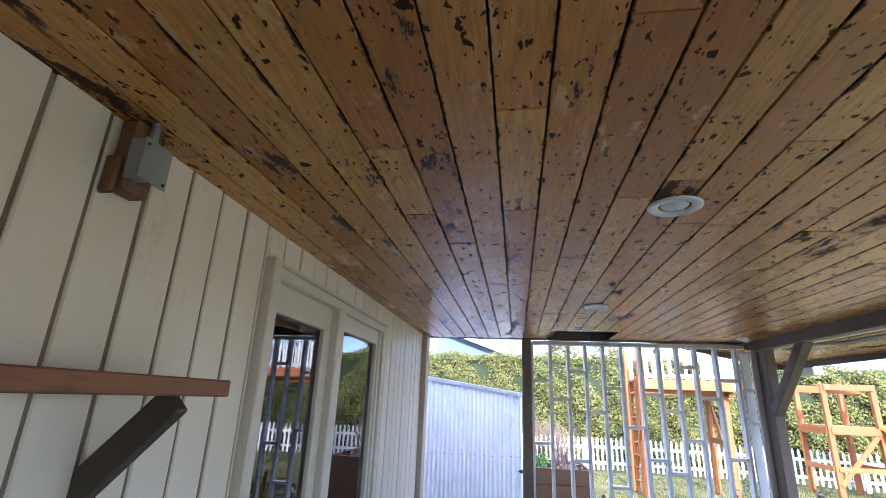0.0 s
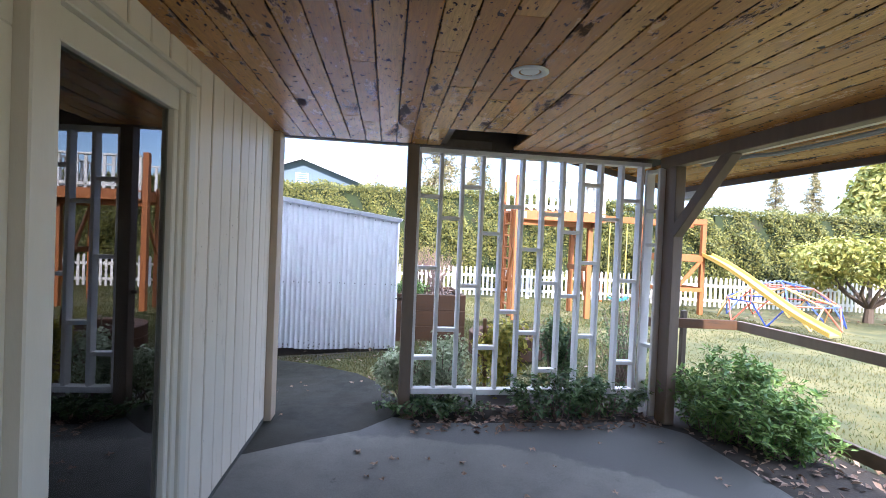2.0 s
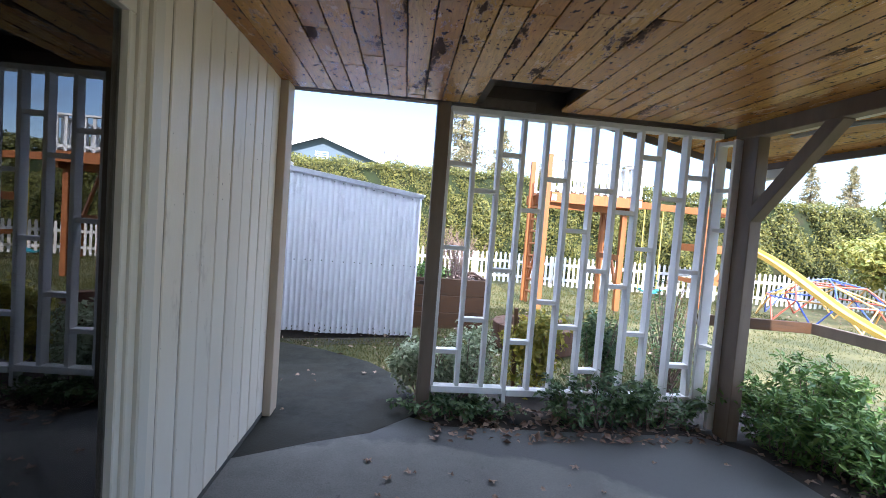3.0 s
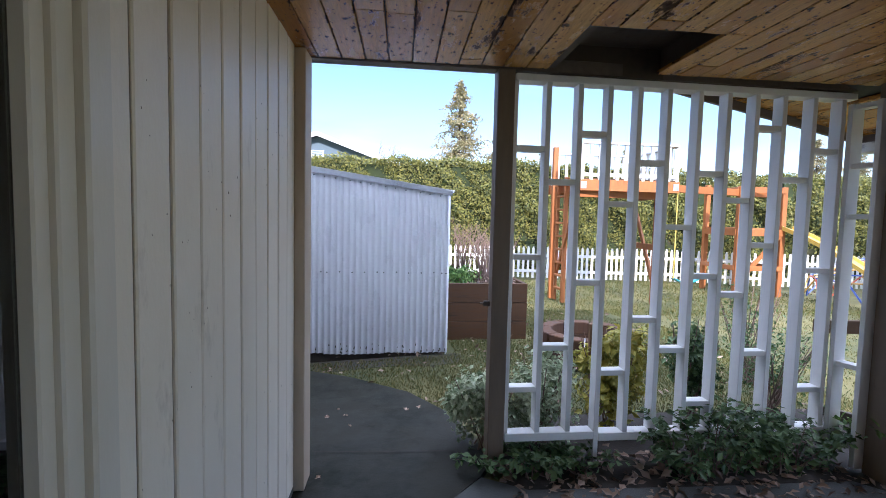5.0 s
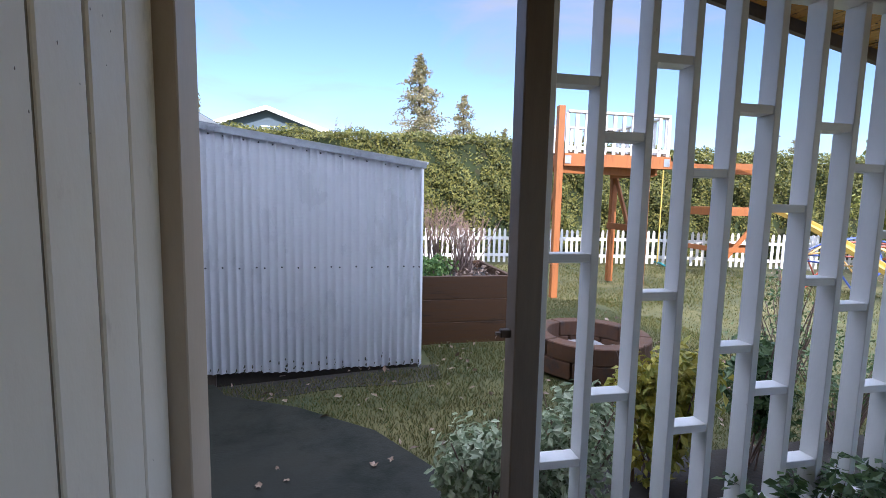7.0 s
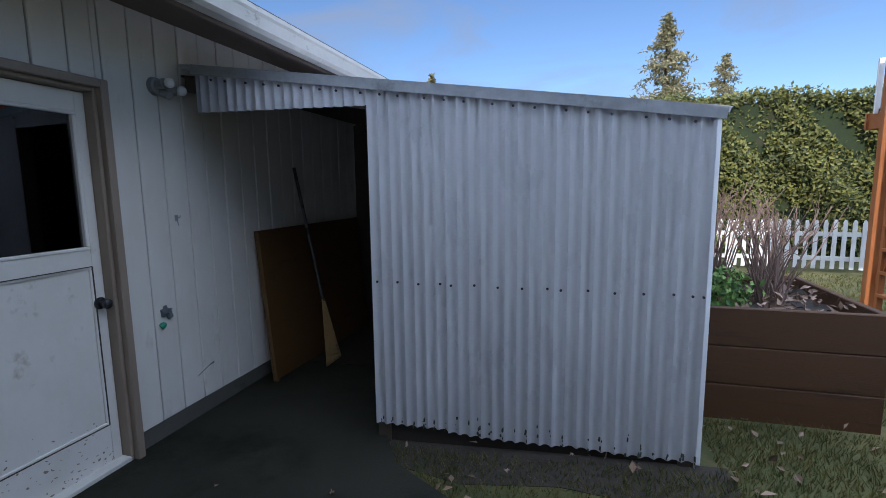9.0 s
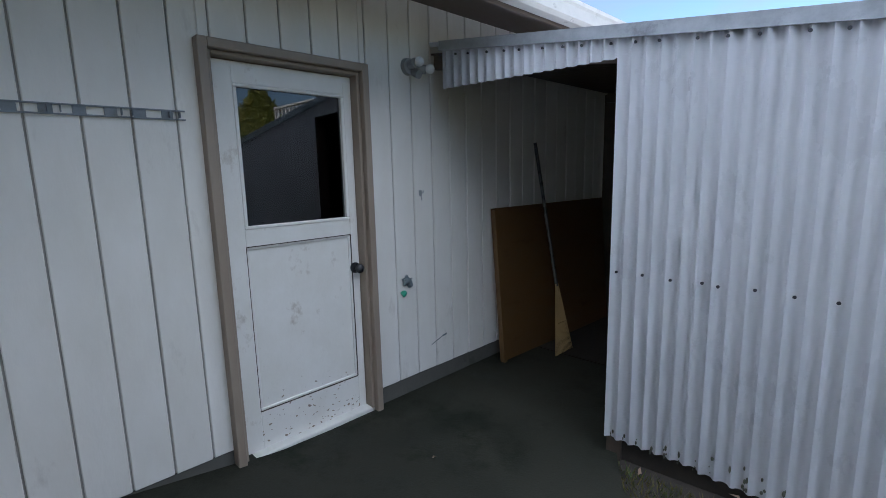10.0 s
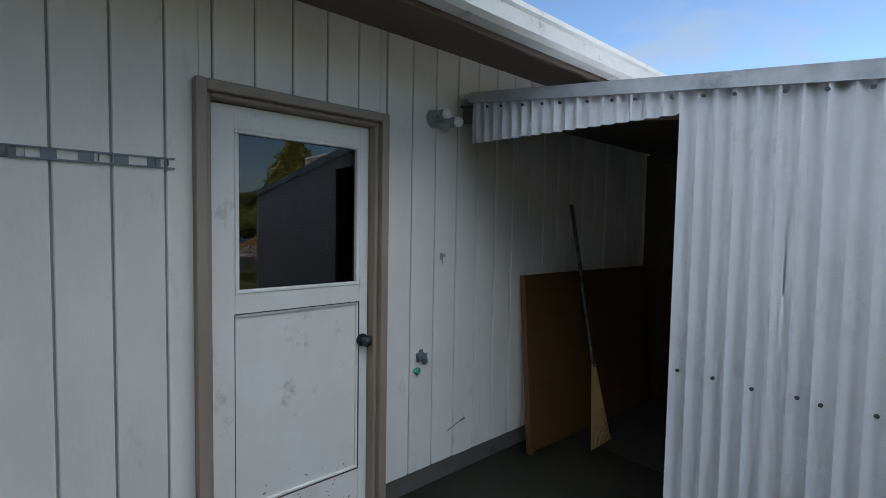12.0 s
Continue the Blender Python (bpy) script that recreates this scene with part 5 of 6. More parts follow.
def fire_ring():
    cx, cy, r0, r1 = 1.74, 7.77, 0.385, 0.53
    zg = ground_z(cx, cy)
    f = thing("fire_pit", pose(cx, cy, zg), "round fire pit of red-brown concrete blocks holding ash", "fire pit")
    n = 8
    for row in range(2):
        bm = bmesh.new()
        k = 5
        g = 0.012
        za, zb = 0.003, 0.148
        inner, outer = [], []
        for i in range(k + 1):
            a = (2 * math.pi / n - g * 2) * (i / k)
            inner.append((r0 * math.cos(a), r0 * math.sin(a)))
            outer.append((r1 * math.cos(a), r1 * math.sin(a)))
        vs = {}
        for nm, loop in (("i", inner), ("o", outer)):
            for i, (x, y) in enumerate(loop):
                for z in (za, zb):
                    vs[nm, i, z] = bm.verts.new((x, y, z))
        for i in range(k):
            bm.faces.new((vs["o", i, za], vs["o", i + 1, za], vs["o", i + 1, zb], vs["o", i, zb]))
            bm.faces.new((vs["i", i + 1, za], vs["i", i, za], vs["i", i, zb], vs["i", i + 1, zb]))
            bm.faces.new((vs["i", i, zb], vs["o", i, zb], vs["o", i + 1, zb], vs["i", i + 1, zb]))
            bm.faces.new((vs["i", i, za], vs["i", i + 1, za], vs["o", i + 1, za], vs["o", i, za]))
        for i in (0, k):
            bm.faces.new((vs["i", i, za], vs["o", i, za], vs["o", i, zb], vs["i", i, zb]))
        bmesh.ops.recalc_face_normals(bm, faces=bm.faces)
        bmesh.ops.bevel(bm, geom=[e for e in bm.edges if e.calc_face_angle(0) > 1.0], offset=0.008, segments=1, affect="EDGES")
        first = part("block", bm, M_BRICK, f)
        first.matrix_basis = pose(0, 0, row * 0.15, 0, 0, row * 18)
        for j in range(1, n):
            piece("block", first.data, pose(0, 0, row * 0.15, 0, 0, row * 18 + j * 360 / n + (j % 3) * 0.7), f)
    bm = bmesh.new()
    bmesh.ops.create_circle(bm, cap_ends=True, cap_tris=True, segments=28, radius=r0 + 0.01)
    bmesh.ops.subdivide_edges(bm, edges=bm.edges[:], cuts=3, use_grid_fill=True)
    for v in bm.verts:
        v.co.z = 0.10 + 0.04 * noise.noise(v.co * 7)
    part("ash_bed", bm, M_ASH, f, "grey-white ash")


fire_ring()


# ---- shrubs by the lattice ----
def shrub(name, label, centre, radii, k, size, mat, seed, stems=8, aspect=2.2, shell=0.3, group="", spread=0.6):
    rs = np.random.RandomState(seed)
    x, y = centre[0], centre[1]
    g = thing(name, pose(x, y, ground_z(x, y)), label, "shrub", group)
    ps, ds = [], []
    for j in range(9):
        a, rad = rs.uniform(0, 6.28), rs.uniform(0.1, 0.85)
        c = (math.cos(a) * rad * radii[0] * 0.75, math.sin(a) * rad * radii[1] * 0.75, centre[2] + rs.uniform(-0.35, 0.62) * radii[2])
        q = rs.uniform(0.3, 0.62)
        pj, dj = blob_points(rs, c, (radii[0] * q, radii[1] * q, radii[2] * q * rs.uniform(0.6, 1.1)), k // 9, 0.5)
        ps.append(pj)
        ds.append(dj)
    p, d = np.concatenate(ps), np.concatenate(ds)
    keep = p[:, 2] > 0.01
    d[:, 2] += 0.5
    leaf_mesh("leaves", p[keep], d[keep], size, mat, g, aspect, spread, seed + 1, kind="stuff")
    rr = random.Random(seed)
    bm = bmesh.new()
    for i in range(stems):
        a = rr.uniform(0, 6.28)
        b = Vector((rr.uniform(-0.06, 0.06), rr.uniform(-0.06, 0.06), 0))
        rod(bm, b, (radii[0] * 0.7 * math.cos(a), radii[1] * 0.7 * math.sin(a), centre[2] + radii[2] * rr.uniform(0.2, 0.8)), 0.006, 0.003, 5)
    tagged(part("woody_base", bm, M_TWIG, g), kind="stuff")
    return g


def stemmed(name, label, centre, reach, height, stems, leaves, size, mat, seed, aspect=2.4, droop=0.35, group="", rise=1.0):
    """A loose shrub: arching stems from a spread-out foot, each carrying leaves along its length."""
    rs = np.random.RandomState(seed)
    x, y = centre
    g = thing(name, pose(x, y, ground_z(x, y)), label, "shrub", group)
    bm = bmesh.new()
    ps, ds = [], []
    for k in range(stems):
        a, r = rs.uniform(0, 6.28), rs.uniform(0, 1) ** 0.6
        foot = Vector((math.cos(a) * r * reach[0] * 0.55, math.sin(a) * r * reach[1] * 0.55, 0.0))
        b = a + rs.normal(0, 0.5)
        out = Vector((math.cos(b) * reach[0], math.sin(b) * reach[1], 0)) * (0.15 + 0.5 * r) * rs.uniform(0.6, 1.2)
        top = height * rs.uniform(0.55, 1.08) * (1 - 0.35 * r * r)
        prev = foot
        for j in range(1, 6):
            u = j / 5
            q = foot + out * (u ** 1.3) + Vector((0, 0, top * (rise * u - droop * u ** 2.4) / (rise - droop)))
            q.z = max(q.z, 0.012)
            rod(bm, prev, q, 0.0045 * (1.15 - u), 0.0045 * (1.0 - u * 0.8), 4)
            m = int(leaves * (0.25 + 0.75 * u) / 5)
            f = rs.uniform(0, 1, m)[:, None]
            side = rs.normal(0, 1, (m, 3)) * [1, 1, 0.45]
            side /= np.linalg.norm(side, axis=1)[:, None] + 1e-9
            ps.append(np.array(prev) + (np.array(q) - np.array(prev)) * f + side * size * rs.uniform(0.1, 0.9, (m, 1)))
            ds.append(side * 0.5 + [0, 0, 0.9])
            prev = q
    p, d = np.concatenate(ps), np.concatenate(ds)
    p[:, 2] = np.maximum(p[:, 2], 0.012)
    leaf_mesh("leaves", p, d, size, mat, g, aspect, 0.4, seed + 1, kind="stuff")
    tagged(part("woody_base", bm, M_TWIG, g), kind="stuff")
    return g


stemmed("leafy_bush", "mid-green leafy bush of loose upright sprays beside the patio edge", (2.80, 4.90), (0.52, 0.55), 0.66, 80, 95, 0.062, M_BUSH, 21)
stemmed("leafy_bush", "low green leafy bush spilling over the bed", (2.93, 4.50), (0.32, 0.30), 0.36, 34, 80, 0.058, M_BUSH, 22)
GV = "shrubs under the lattice"
shrub("variegated_shrub", "pale green and white variegated shrub by the post", (0.16, 5.72, 0.20), (0.30, 0.26, 0.34), 2300, 0.042, M_VARIEG, 31, 10, 1.7, group=GV)
shrub("variegated_shrub", "pale variegated shrub behind the lattice", (0.52, 5.75, 0.28), (0.30, 0.24, 0.42), 2000, 0.042, M_VARIEG, 32, 10, 1.7, group=GV)
stemmed("vine_clump", "dark green vine creeping along the lattice foot", (0.42, 5.37), (0.55, 0.20), 0.16, 26, 40, 0.05, M_IVY, 33, 1.6, 0.5, GV)
stemmed("vine_clump", "dark glossy vine climbing the lattice", (1.42, 5.36), (0.46, 0.22), 0.44, 38, 52, 0.052, M_IVY, 34, 1.8, 0.3, GV)
stemmed("vine_clump", "dark glossy vine at the lattice foot", (1.95, 5.36), (0.42, 0.24), 0.34, 34, 50, 0.05, M_IVY, 35, 1.7, 0.4, GV)
shrub("golden_shrub", "yellow-green leafy shrub behind the lattice", (1.12, 6.0, 0.33), (0.36, 0.30, 0.42), 2300, 0.06, M_YELLEAF, 36, 10, 1.8, group=GV)
shrub("evergreen_shrub", "small dark evergreen shrub behind the lattice", (1.75, 6.0, 0.45), (0.26, 0.26, 0.52), 2200, 0.05, M_IVY, 37, 10, 1.8, group=GV)
shrub("evergreen_shrub", "thin grey-green twiggy shrub", (2.55, 6.15, 0.35), (0.45, 0.35, 0.40), 1200, 0.035, M_IVY, 38, 30, 2.2, group=GV)
shrub("evergreen_shrub", "thin dark shrub beyond the patio post", (2.95, 6.9, 0.55), (0.35, 0.35, 0.62), 380, 0.04, M_IVY, 39, 26, 2.2, group=GV)


def stake():
    st = thing("garden_stake", pose(0.985, 6.0, ground_z(0.985, 6.0)), "rusty brown square stake standing among the shrubs", "stake")
    bm = bmesh.new()
    bar(bm, (0.02, 0, -0.05), (-0.012, 0, 0.75), 0.034, 0.034, 0.003)
    part("shaft", bm, M_BLOCK, st)


stake()


# ---- low rail and bed edging ----
def low_rail():
    f = thing("garden_rail", pose(0, 0, 0), "low weathered wooden rail fence beside the lawn", "fence")
    for a, b in (((2.45, 5.72, 0.775), (3.40, 5.57, 0.775)), ((3.40, 5.57, 0.775), (3.42, -2.5, 0.775))):
        stick(f, "rail", a, b, 0.04, 0.09, M_PLANTER if b[1] > 0 else M_POST)
    for x, y, h in ((3.03, 5.86, 0.87), (3.42, 2.2, 0.80), (3.42, -1.0, 0.80)):
        post(f, x, y, ground_z(x, y) - 0.05, h, 0.05, M_BRACKET)
    e = thing("bed_edging", pose(0, 0, 0), "dark weathered timber edging between bed and lawn", "edging")
    stick(e, "edging_board", (3.42, 4.86, 0.05), (3.40, -2.5, 0.05), 0.04, 0.11, M_BRACKET)
    stick(e, "edging_board", (3.42, 4.88, 0.04), (2.95, 6.1, 0.0), 0.04, 0.10, M_BRACKET)


low_rail()


# ---- trees and the distance ----
def fir(x, y, h, r, seed, label, group="", mat=None, thin=1.0):
    g = thing("fir_tree", pose(x, y, -0.3), label, "tree", group)
    rs = np.random.RandomState(seed)
    bm = bmesh.new()
    rod(bm, (0, 0, 0), (0, 0, h), h * 0.018, 0.02, 8)
    pts, ways = [], []
    nb = int(h * 13 * thin)
    for k in range(nb):
        u = (k + rs.uniform(0, 1)) / nb
        z = h * (0.10 + 0.90 * u)
        ln = r * (1 - u) ** 0.85 * rs.uniform(0.6, 1.12) + 0.12
        a = rs.uniform(0, 6.28)
        tip = np.array([math.cos(a) * ln, math.sin(a) * ln, -0.16 * ln + rs.uniform(-0.1, 0.25)])
        rod(bm, (0, 0, z), (tip[0], tip[1], z + tip[2]), 0.03 * (1 - u) + 0.008, 0.006, 4)
        m = int(80 * (0.35 + ln / r))
        f = rs.uniform(0.12, 1, m) ** 0.8
        p = np.array([0, 0, z]) + tip * f[:, None] + rs.normal(0, 0.07 * ln + 0.05, (m, 3)) * [1, 1, 0.6] - np.array([0, 0, 0.10]) * f[:, None] * ln
        pts.append(p)
        ways.append(np.tile([math.cos(a) * 0.3, math.sin(a) * 0.3, 0.7], (m, 1)))
    part("trunk", bm, M_BARK, g)
    leaf_mesh("crown", np.concatenate(pts), np.concatenate(ways), h * 0.024, mat or M_FIR, g, 2.6, 0.7, seed + 1, kind="stuff")


GF = "firs beyond the hedge"
fir(5.0, 40, 12.3, 5.0, 51, "tall narrow conifer with sunlit brownish tips beyond the hedge", GF)
fir(8.6, 40.5, 9.7, 3.4, 52, "smaller ragged conifer beyond the hedge", GF)
fir(-10.9, 40, 9.8, 1.2, 53, "distant small conifer beyond the roofs", GF)
fir(36.5, 40, 9.2, 2.4, 54, "distant dark conifer beyond the hedge", GF)
fir(41.5, 41, 9.8, 2.6, 55, "distant dark conifer beside another", GF)
fir(12.5, 42, 7.6, 1.3, 56, "distant dark conifer top above the hedge", GF)
fir(21.0, 44, 8.2, 1.6, 57, "distant conifer top above the hedge", GF)


def cedar():
    g = thing("cedar_tree", pose(19.6, 17.0, -0.1), "broad yellow-green cedar at the hedge's end", "tree")
    rs = np.random.RandomState(61)
    k = 9000
    u = rs.uniform(0, 1, k) ** 0.8
    z = 0.3 + 5.6 * u
    rad = 2.3 * (1 - u) ** 0.6 * (0.75 + 0.35 * rs.uniform(0, 1, k) + 0.12 * np.sin(z * 5 + rs.uniform(0, 6.28, k)))
    a = rs.uniform(0, 6.28, k)
    p = np.stack([np.cos(a) * rad, np.sin(a) * rad, z], 1)
    w = np.stack([np.cos(a), np.sin(a), 0.4 * np.ones(k)], 1)
    leaf_mesh("crown", p, w, 0.30, M_MAPLE, g, 2.2, 0.5, 62, kind="stuff")
    bm = bmesh.new()
    rod(bm, (0, 0, 0), (0, 0, 5.4), 0.16, 0.03, 8)
    part("trunk", bm, M_BARK, g)


cedar()


def small_tree():
    x, y = 11.8, 11.2
    g = thing("shrub_tree", pose(x, y, ground_z(x, y)), "low spreading tree with yellow-green leaves and a dark forked trunk", "tree")
    rr, rs = random.Random(71), np.random.RandomState(71)
    bm = bmesh.new()
    rod(bm, (0, 0, -0.05), (0.02, 0, 0.35), 0.11, 0.085, 9)
    pts, ways = [], []
    for k in range(9):
        a = k * 0.7 + rr.uniform(-0.2, 0.2)
        m = Vector((math.cos(a) * 0.45, math.sin(a) * 0.45, rr.uniform(0.55, 0.8)))
        t = Vector((math.cos(a + 0.3) * 1.1, math.sin(a + 0.3) * 1.1, rr.uniform(1.1, 1.8)))
        rod(bm, (0.02, 0, 0.3), m, 0.055, 0.04, 7)
        rod(bm, m, t, 0.04, 0.012, 6)
        for q in range(3):
            c = t + Vector((rr.uniform(-0.5, 0.5), rr.uniform(-0.5, 0.5), rr.uniform(-0.2, 0.45)))
            rod(bm, m.lerp(t, 0.6), c, 0.015, 0.005, 5)
            p, d = blob_points(rs, c, (0.5, 0.5, 0.30), 420, 0.2)
            pts.append(p)
            ways.append(d + [0, 0, 0.6])
    part("trunk", bm, M_BARK, g)
    leaf_mesh("crown", np.concatenate(pts), np.concatenate(ways), 0.13, M_MAPLE, g, 2.0, 0.6, 72, kind="stuff")


small_tree()


def bare_tree(x, y, h, seed, label):
    g = thing("bare_tree", pose(x, y, -0.3), label, "tree", "bare trees behind the house")
    rr = random.Random(seed)
    bm = bmesh.new()

    def grow(a, way, ln, r, depth):
        b = a + way * ln
        rod(bm, a, b, r, r * 0.68, 5)
        if depth:
            for _ in range(3):
                w = (way + Vector((rr.uniform(-0.6, 0.6), rr.uniform(-0.6, 0.6), rr.uniform(-0.1, 0.5)))).normalized()
                grow(a.lerp(b, rr.uniform(0.6, 1)), w, ln * rr.uniform(0.55, 0.8), r * 0.6, depth - 1)

    grow(Vector((0, 0, 0)), Vector((0, 0, 1)), h * 0.38, h * 0.018, 5)
    part("branches", bm, M_TWIG, g)


bare_tree(-22.5, 36, 13.5, 81, "leafless tree rising behind the house roof")
bare_tree(0.5, 55, 9.5, 82, "leafless distant tree above the hedge")


def far_house():
    g = thing("neighbour_house", pose(-5.9, 40, -0.3), "blue-grey neighbouring house with a white-trimmed gable roof", "house")
    bm = bmesh.new()
    w, d, eave, ridge = 5.6, 7.0, 5.9, 7.9
    pts = [(-w, 0), (w, 0), (w, eave), (0, ridge - 0.15), (-w, eave)]
    a = [bm.verts.new((x, 0, z)) for x, z in pts]
    b = [bm.verts.new((x, d, z)) for x, z in pts]
    bm.faces.new(a)
    bm.faces.new(b[::-1])
    for k in range(5):
        bm.faces.new((a[k], b[k], b[(k + 1) % 5], a[(k + 1) % 5]))
    bmesh.ops.recalc_face_normals(bm, faces=bm.faces)
    part("wall", bm, M_HOUSEGREY, g)
    for s in (-1, 1):
        bm = bmesh.new()
        v = [bm.verts.new(c) for c in ((0, -0.7, ridge), (s * (w + 0.7), -0.7, eave - 0.25), (s * (w + 0.7), d + 0.7, eave - 0.25), (0, d + 0.7, ridge))]
        f = bm.faces.new(v)
        bmesh.ops.solidify(bm, geom=[f], thickness=0.14)
        roof = part("roof", bm, M_ROOF, g)
        bm = bmesh.new()
        bar(bm, (0, -0.74, ridge - 0.04), (s * (w + 0.72), -0.74, eave - 0.29), 0.06, 0.30)
        part("bargeboard", bm, M_WHITE, g, "white bargeboard")
    bm = bmesh.new()
    box(bm, -0.55, -0.06, 5.8, 0.45, 0.02, 6.7)
    win = part("window", bm, M_WHITE, g, "small white gable vent")
    for k in range(5):
        bm = bmesh.new()
        box(bm, -0.45, -0.09, 5.88 + k * 0.16, 0.35, -0.05, 5.98 + k * 0.16)
        part("louvre", bm, M_HOUSEGREY, win)


far_house()


# ---- small things on the patio ----
def wall_shelf():
    s = thing("wall_shelf", WALL_A, "reddish-brown wooden wall shelf on dark diagonal brackets", "shelf")
    bm = bmesh.new()
    box(bm, 0.002, -1.2, 1.612, 0.225, 1.54, 1.655, 0.004)
    part("shelf_board", bm, M_SHELF, s)
    for y in (-0.6, 1.36):
        bm = bmesh.new()
        bar(bm, (0.205, y, 1.605), (-0.01, y, 1.385), 0.04, 0.07, 0.004)
        part("bracket", bm, M_BRACKET, s, "dark diagonal wooden bracket")


wall_shelf()


def junction_box():
    b = thing("mounting_block", WALL_A, "rough brown wooden block fixed under the ceiling", "wood block")
    bm = bmesh.new()
    box(bm, 0.002, 1.215, 2.085, 0.06, 1.30, 2.279, 0.008)
    part("block", bm, M_BLOCK, b)
    bm = bmesh.new()
    box(bm, 0.002, 1.20, 2.07, 0.04, 1.214, 2.17, 0.004)
    part("side_block", bm, M_BLOCK, b)
    j = thing("junction_box", WALL_A, "small grey metal electrical junction box", "junction box")
    bm = bmesh.new()
    box(bm, 0.061, 1.20, 2.11, 0.10, 1.245, 2.215, 0.003)
    part("box_body", bm, M_GREYBOX, j)
    bm = bmesh.new()
    box(bm, 0.101, 1.198, 2.108, 0.105, 1.292, 2.217, 0.0015)
    part("cover", bm, M_GREYBOX, j)
    bm = bmesh.new()
    rod(bm, (0.08, 1.245, 2.215), (0.08, 1.245, 2.279), 0.011, n=10)
    part("conduit", bm, M_GALV, j)
    for y, z in ((1.21, 2.2), (1.28, 2.12)):
        bm = bmesh.new()
        rod(bm, (0.105, y, z), (0.108, y, z), 0.004, n=8)
        part("screw", bm, M_BLACK, j)


junction_box()


def ceiling_light(x, y):
    l = thing("ceiling_light", pose(x, y, CEIL), "round white recessed ceiling light, switched off", "ceiling light", "recessed lights in the patio ceiling")
    bm = bmesh.new()
    prof = [(0.088, 0.0), (0.088, -0.004), (0.080, -0.008), (0.055, -0.004), (0.050, 0.004)]
    n = 36
    rings = [[bm.verts.new((r * math.cos(2 * math.pi * i / n), r * math.sin(2 * math.pi * i / n), z)) for i in range(n)] for r, z in prof]
    for a, b in zip(rings, rings[1:]):
        for i in range(n):
            f = bm.faces.new((a[i], a[(i + 1) % n], b[(i + 1) % n], b[i]))
            f.smooth = True
    bmesh.ops.recalc_face_normals(bm, faces=bm.faces)
    part("trim_ring", bm, M_WHITE, l)
    bm = bmesh.new()
    bmesh.ops.create_uvsphere(bm, u_segments=24, v_segments=10, radius=0.05, matrix=Matrix.Translation((0, 0, 0.008)) @ Matrix.Diagonal((1, 1, 0.32, 1)))
    part("lens", bm, M_WHITE, l, "frosted lens")


ceiling_light(0.483, 1.827)
ceiling_light(0.545, 3.60)


def cable():
    c = thing("cable_run", pose(0, 0, 0), "grey electrical cable clipped along the beam", "cable")
    bm = bmesh.new()
    for gap in (0.0, 0.026):
        pts = [Vector((2.50 + gap + 0.06 * smooth((4.55 - y) / 0.22) - 0.03 * smooth((4.0 - y) / 0.5), y, 2.186 - 0.012 * smooth((4.55 - y) / 0.22) - gap * 0.2)) for y in (5.0 - 0.08 * k for k in range(90))]
        if gap:
            bm = bmesh.new()
        for a, b in zip(pts, pts[1:]):
            rod(bm, a, b, 0.0095, n=7)
        part("cable_sheath", bm, M_CABLE, c)


cable()


def latch():
    l = thing("gate_latch", pose(0, 0, 0), "small rusty hook latch on the post", "latch")
    bm = bmesh.new()
    box(bm, 0.075, 5.46, 0.955, 0.1125, 5.485, 0.985, 0.003)
    box(bm, 0.058, 5.465, 0.965, 0.076, 5.48, 0.975)
    part("hook", bm, M_BRACKET, l)


latch()


# ---- small things by the side door ----
def wall_lamp():
    l = thing("twin_wall_lamp", pose(WB, 7.84, 2.03), "old outdoor wall lamp with two bare bulbs, switched off", "wall lamp")
    bm = bmesh.new()
    rod(bm, (0.0, 0, 0), (0.028, 0, 0), 0.055, 0.048, 20)
    part("backplate", bm, M_GREYBOX, l)
    for dy, dz in ((-0.005, 0.012), (0.085, -0.02)):
        bm = bmesh.new()
        rod(bm, (0.025, dy * 0.4, dz * 0.5), (0.085, dy, dz), 0.026, 0.03, 14)
        socket = part("socket", bm, M_GREYBOX, l)
        bm = bmesh.new()
        bmesh.ops.create_uvsphere(bm, u_segments=14, v_segments=10, radius=0.03, matrix=Matrix.Translation((0.112, dy + 0.012, dz + 0.002)))
        part("bulb", bm, M_WHITE, l, "white glass bulb")
    bm = bmesh.new()
    rod(bm, (0.02, 0.03, -0.03), (0.075, 0.035, -0.055), 0.025, 0.028, 14)
    part("sensor", bm, M_GREYBOX, l)


wall_lamp()


def tool_rail(m, length, hooks, label, stick_out=0.03):
    """A pressed-steel rail with slots and toothed hooks, along y, facing x."""
    r = thing("tool_rail", m, label, "tool rack", "wall tool racks")
    bm = bmesh.new()
    for z in (-0.022, 0.016):
        box(bm, 0.002, 0, z, 0.012, length, z + 0.006)
    k = 0.0
    while k < length:
        box(bm, 0.002, k, -0.022, 0.008, min(k + 0.045, length), 0.022)
        k += 0.105
    part("rail_channel", bm, M_GALV_D, r)
    for y in hooks:
        for dy in (-0.02, 0.02):
            bm = bmesh.new()
            n = 14
            prof = [(0.012 + stick_out * i / n, -0.014) for i in range(n + 1)] + [(0.012 + stick_out * i / n, 0.012 + 0.004 * math.sin(i * 1.35)) for i in range(n, -1, -1)]
            one = [bm.verts.new((px, y + dy, pz)) for px, pz in prof]
            two = [bm.verts.new((px, y + dy + 0.0025, pz)) for px, pz in prof]
            bm.faces.new(one)
            bm.faces.new(two[::-1])
            for i in range(len(prof)):
                j = (i + 1) % len(prof)
                bm.faces.new((one[i], two[i], two[j], one[j]))
            bmesh.ops.recalc_face_normals(bm, faces=bm.faces)
            part("hook", bm, M_GALV_D, r)
    return r


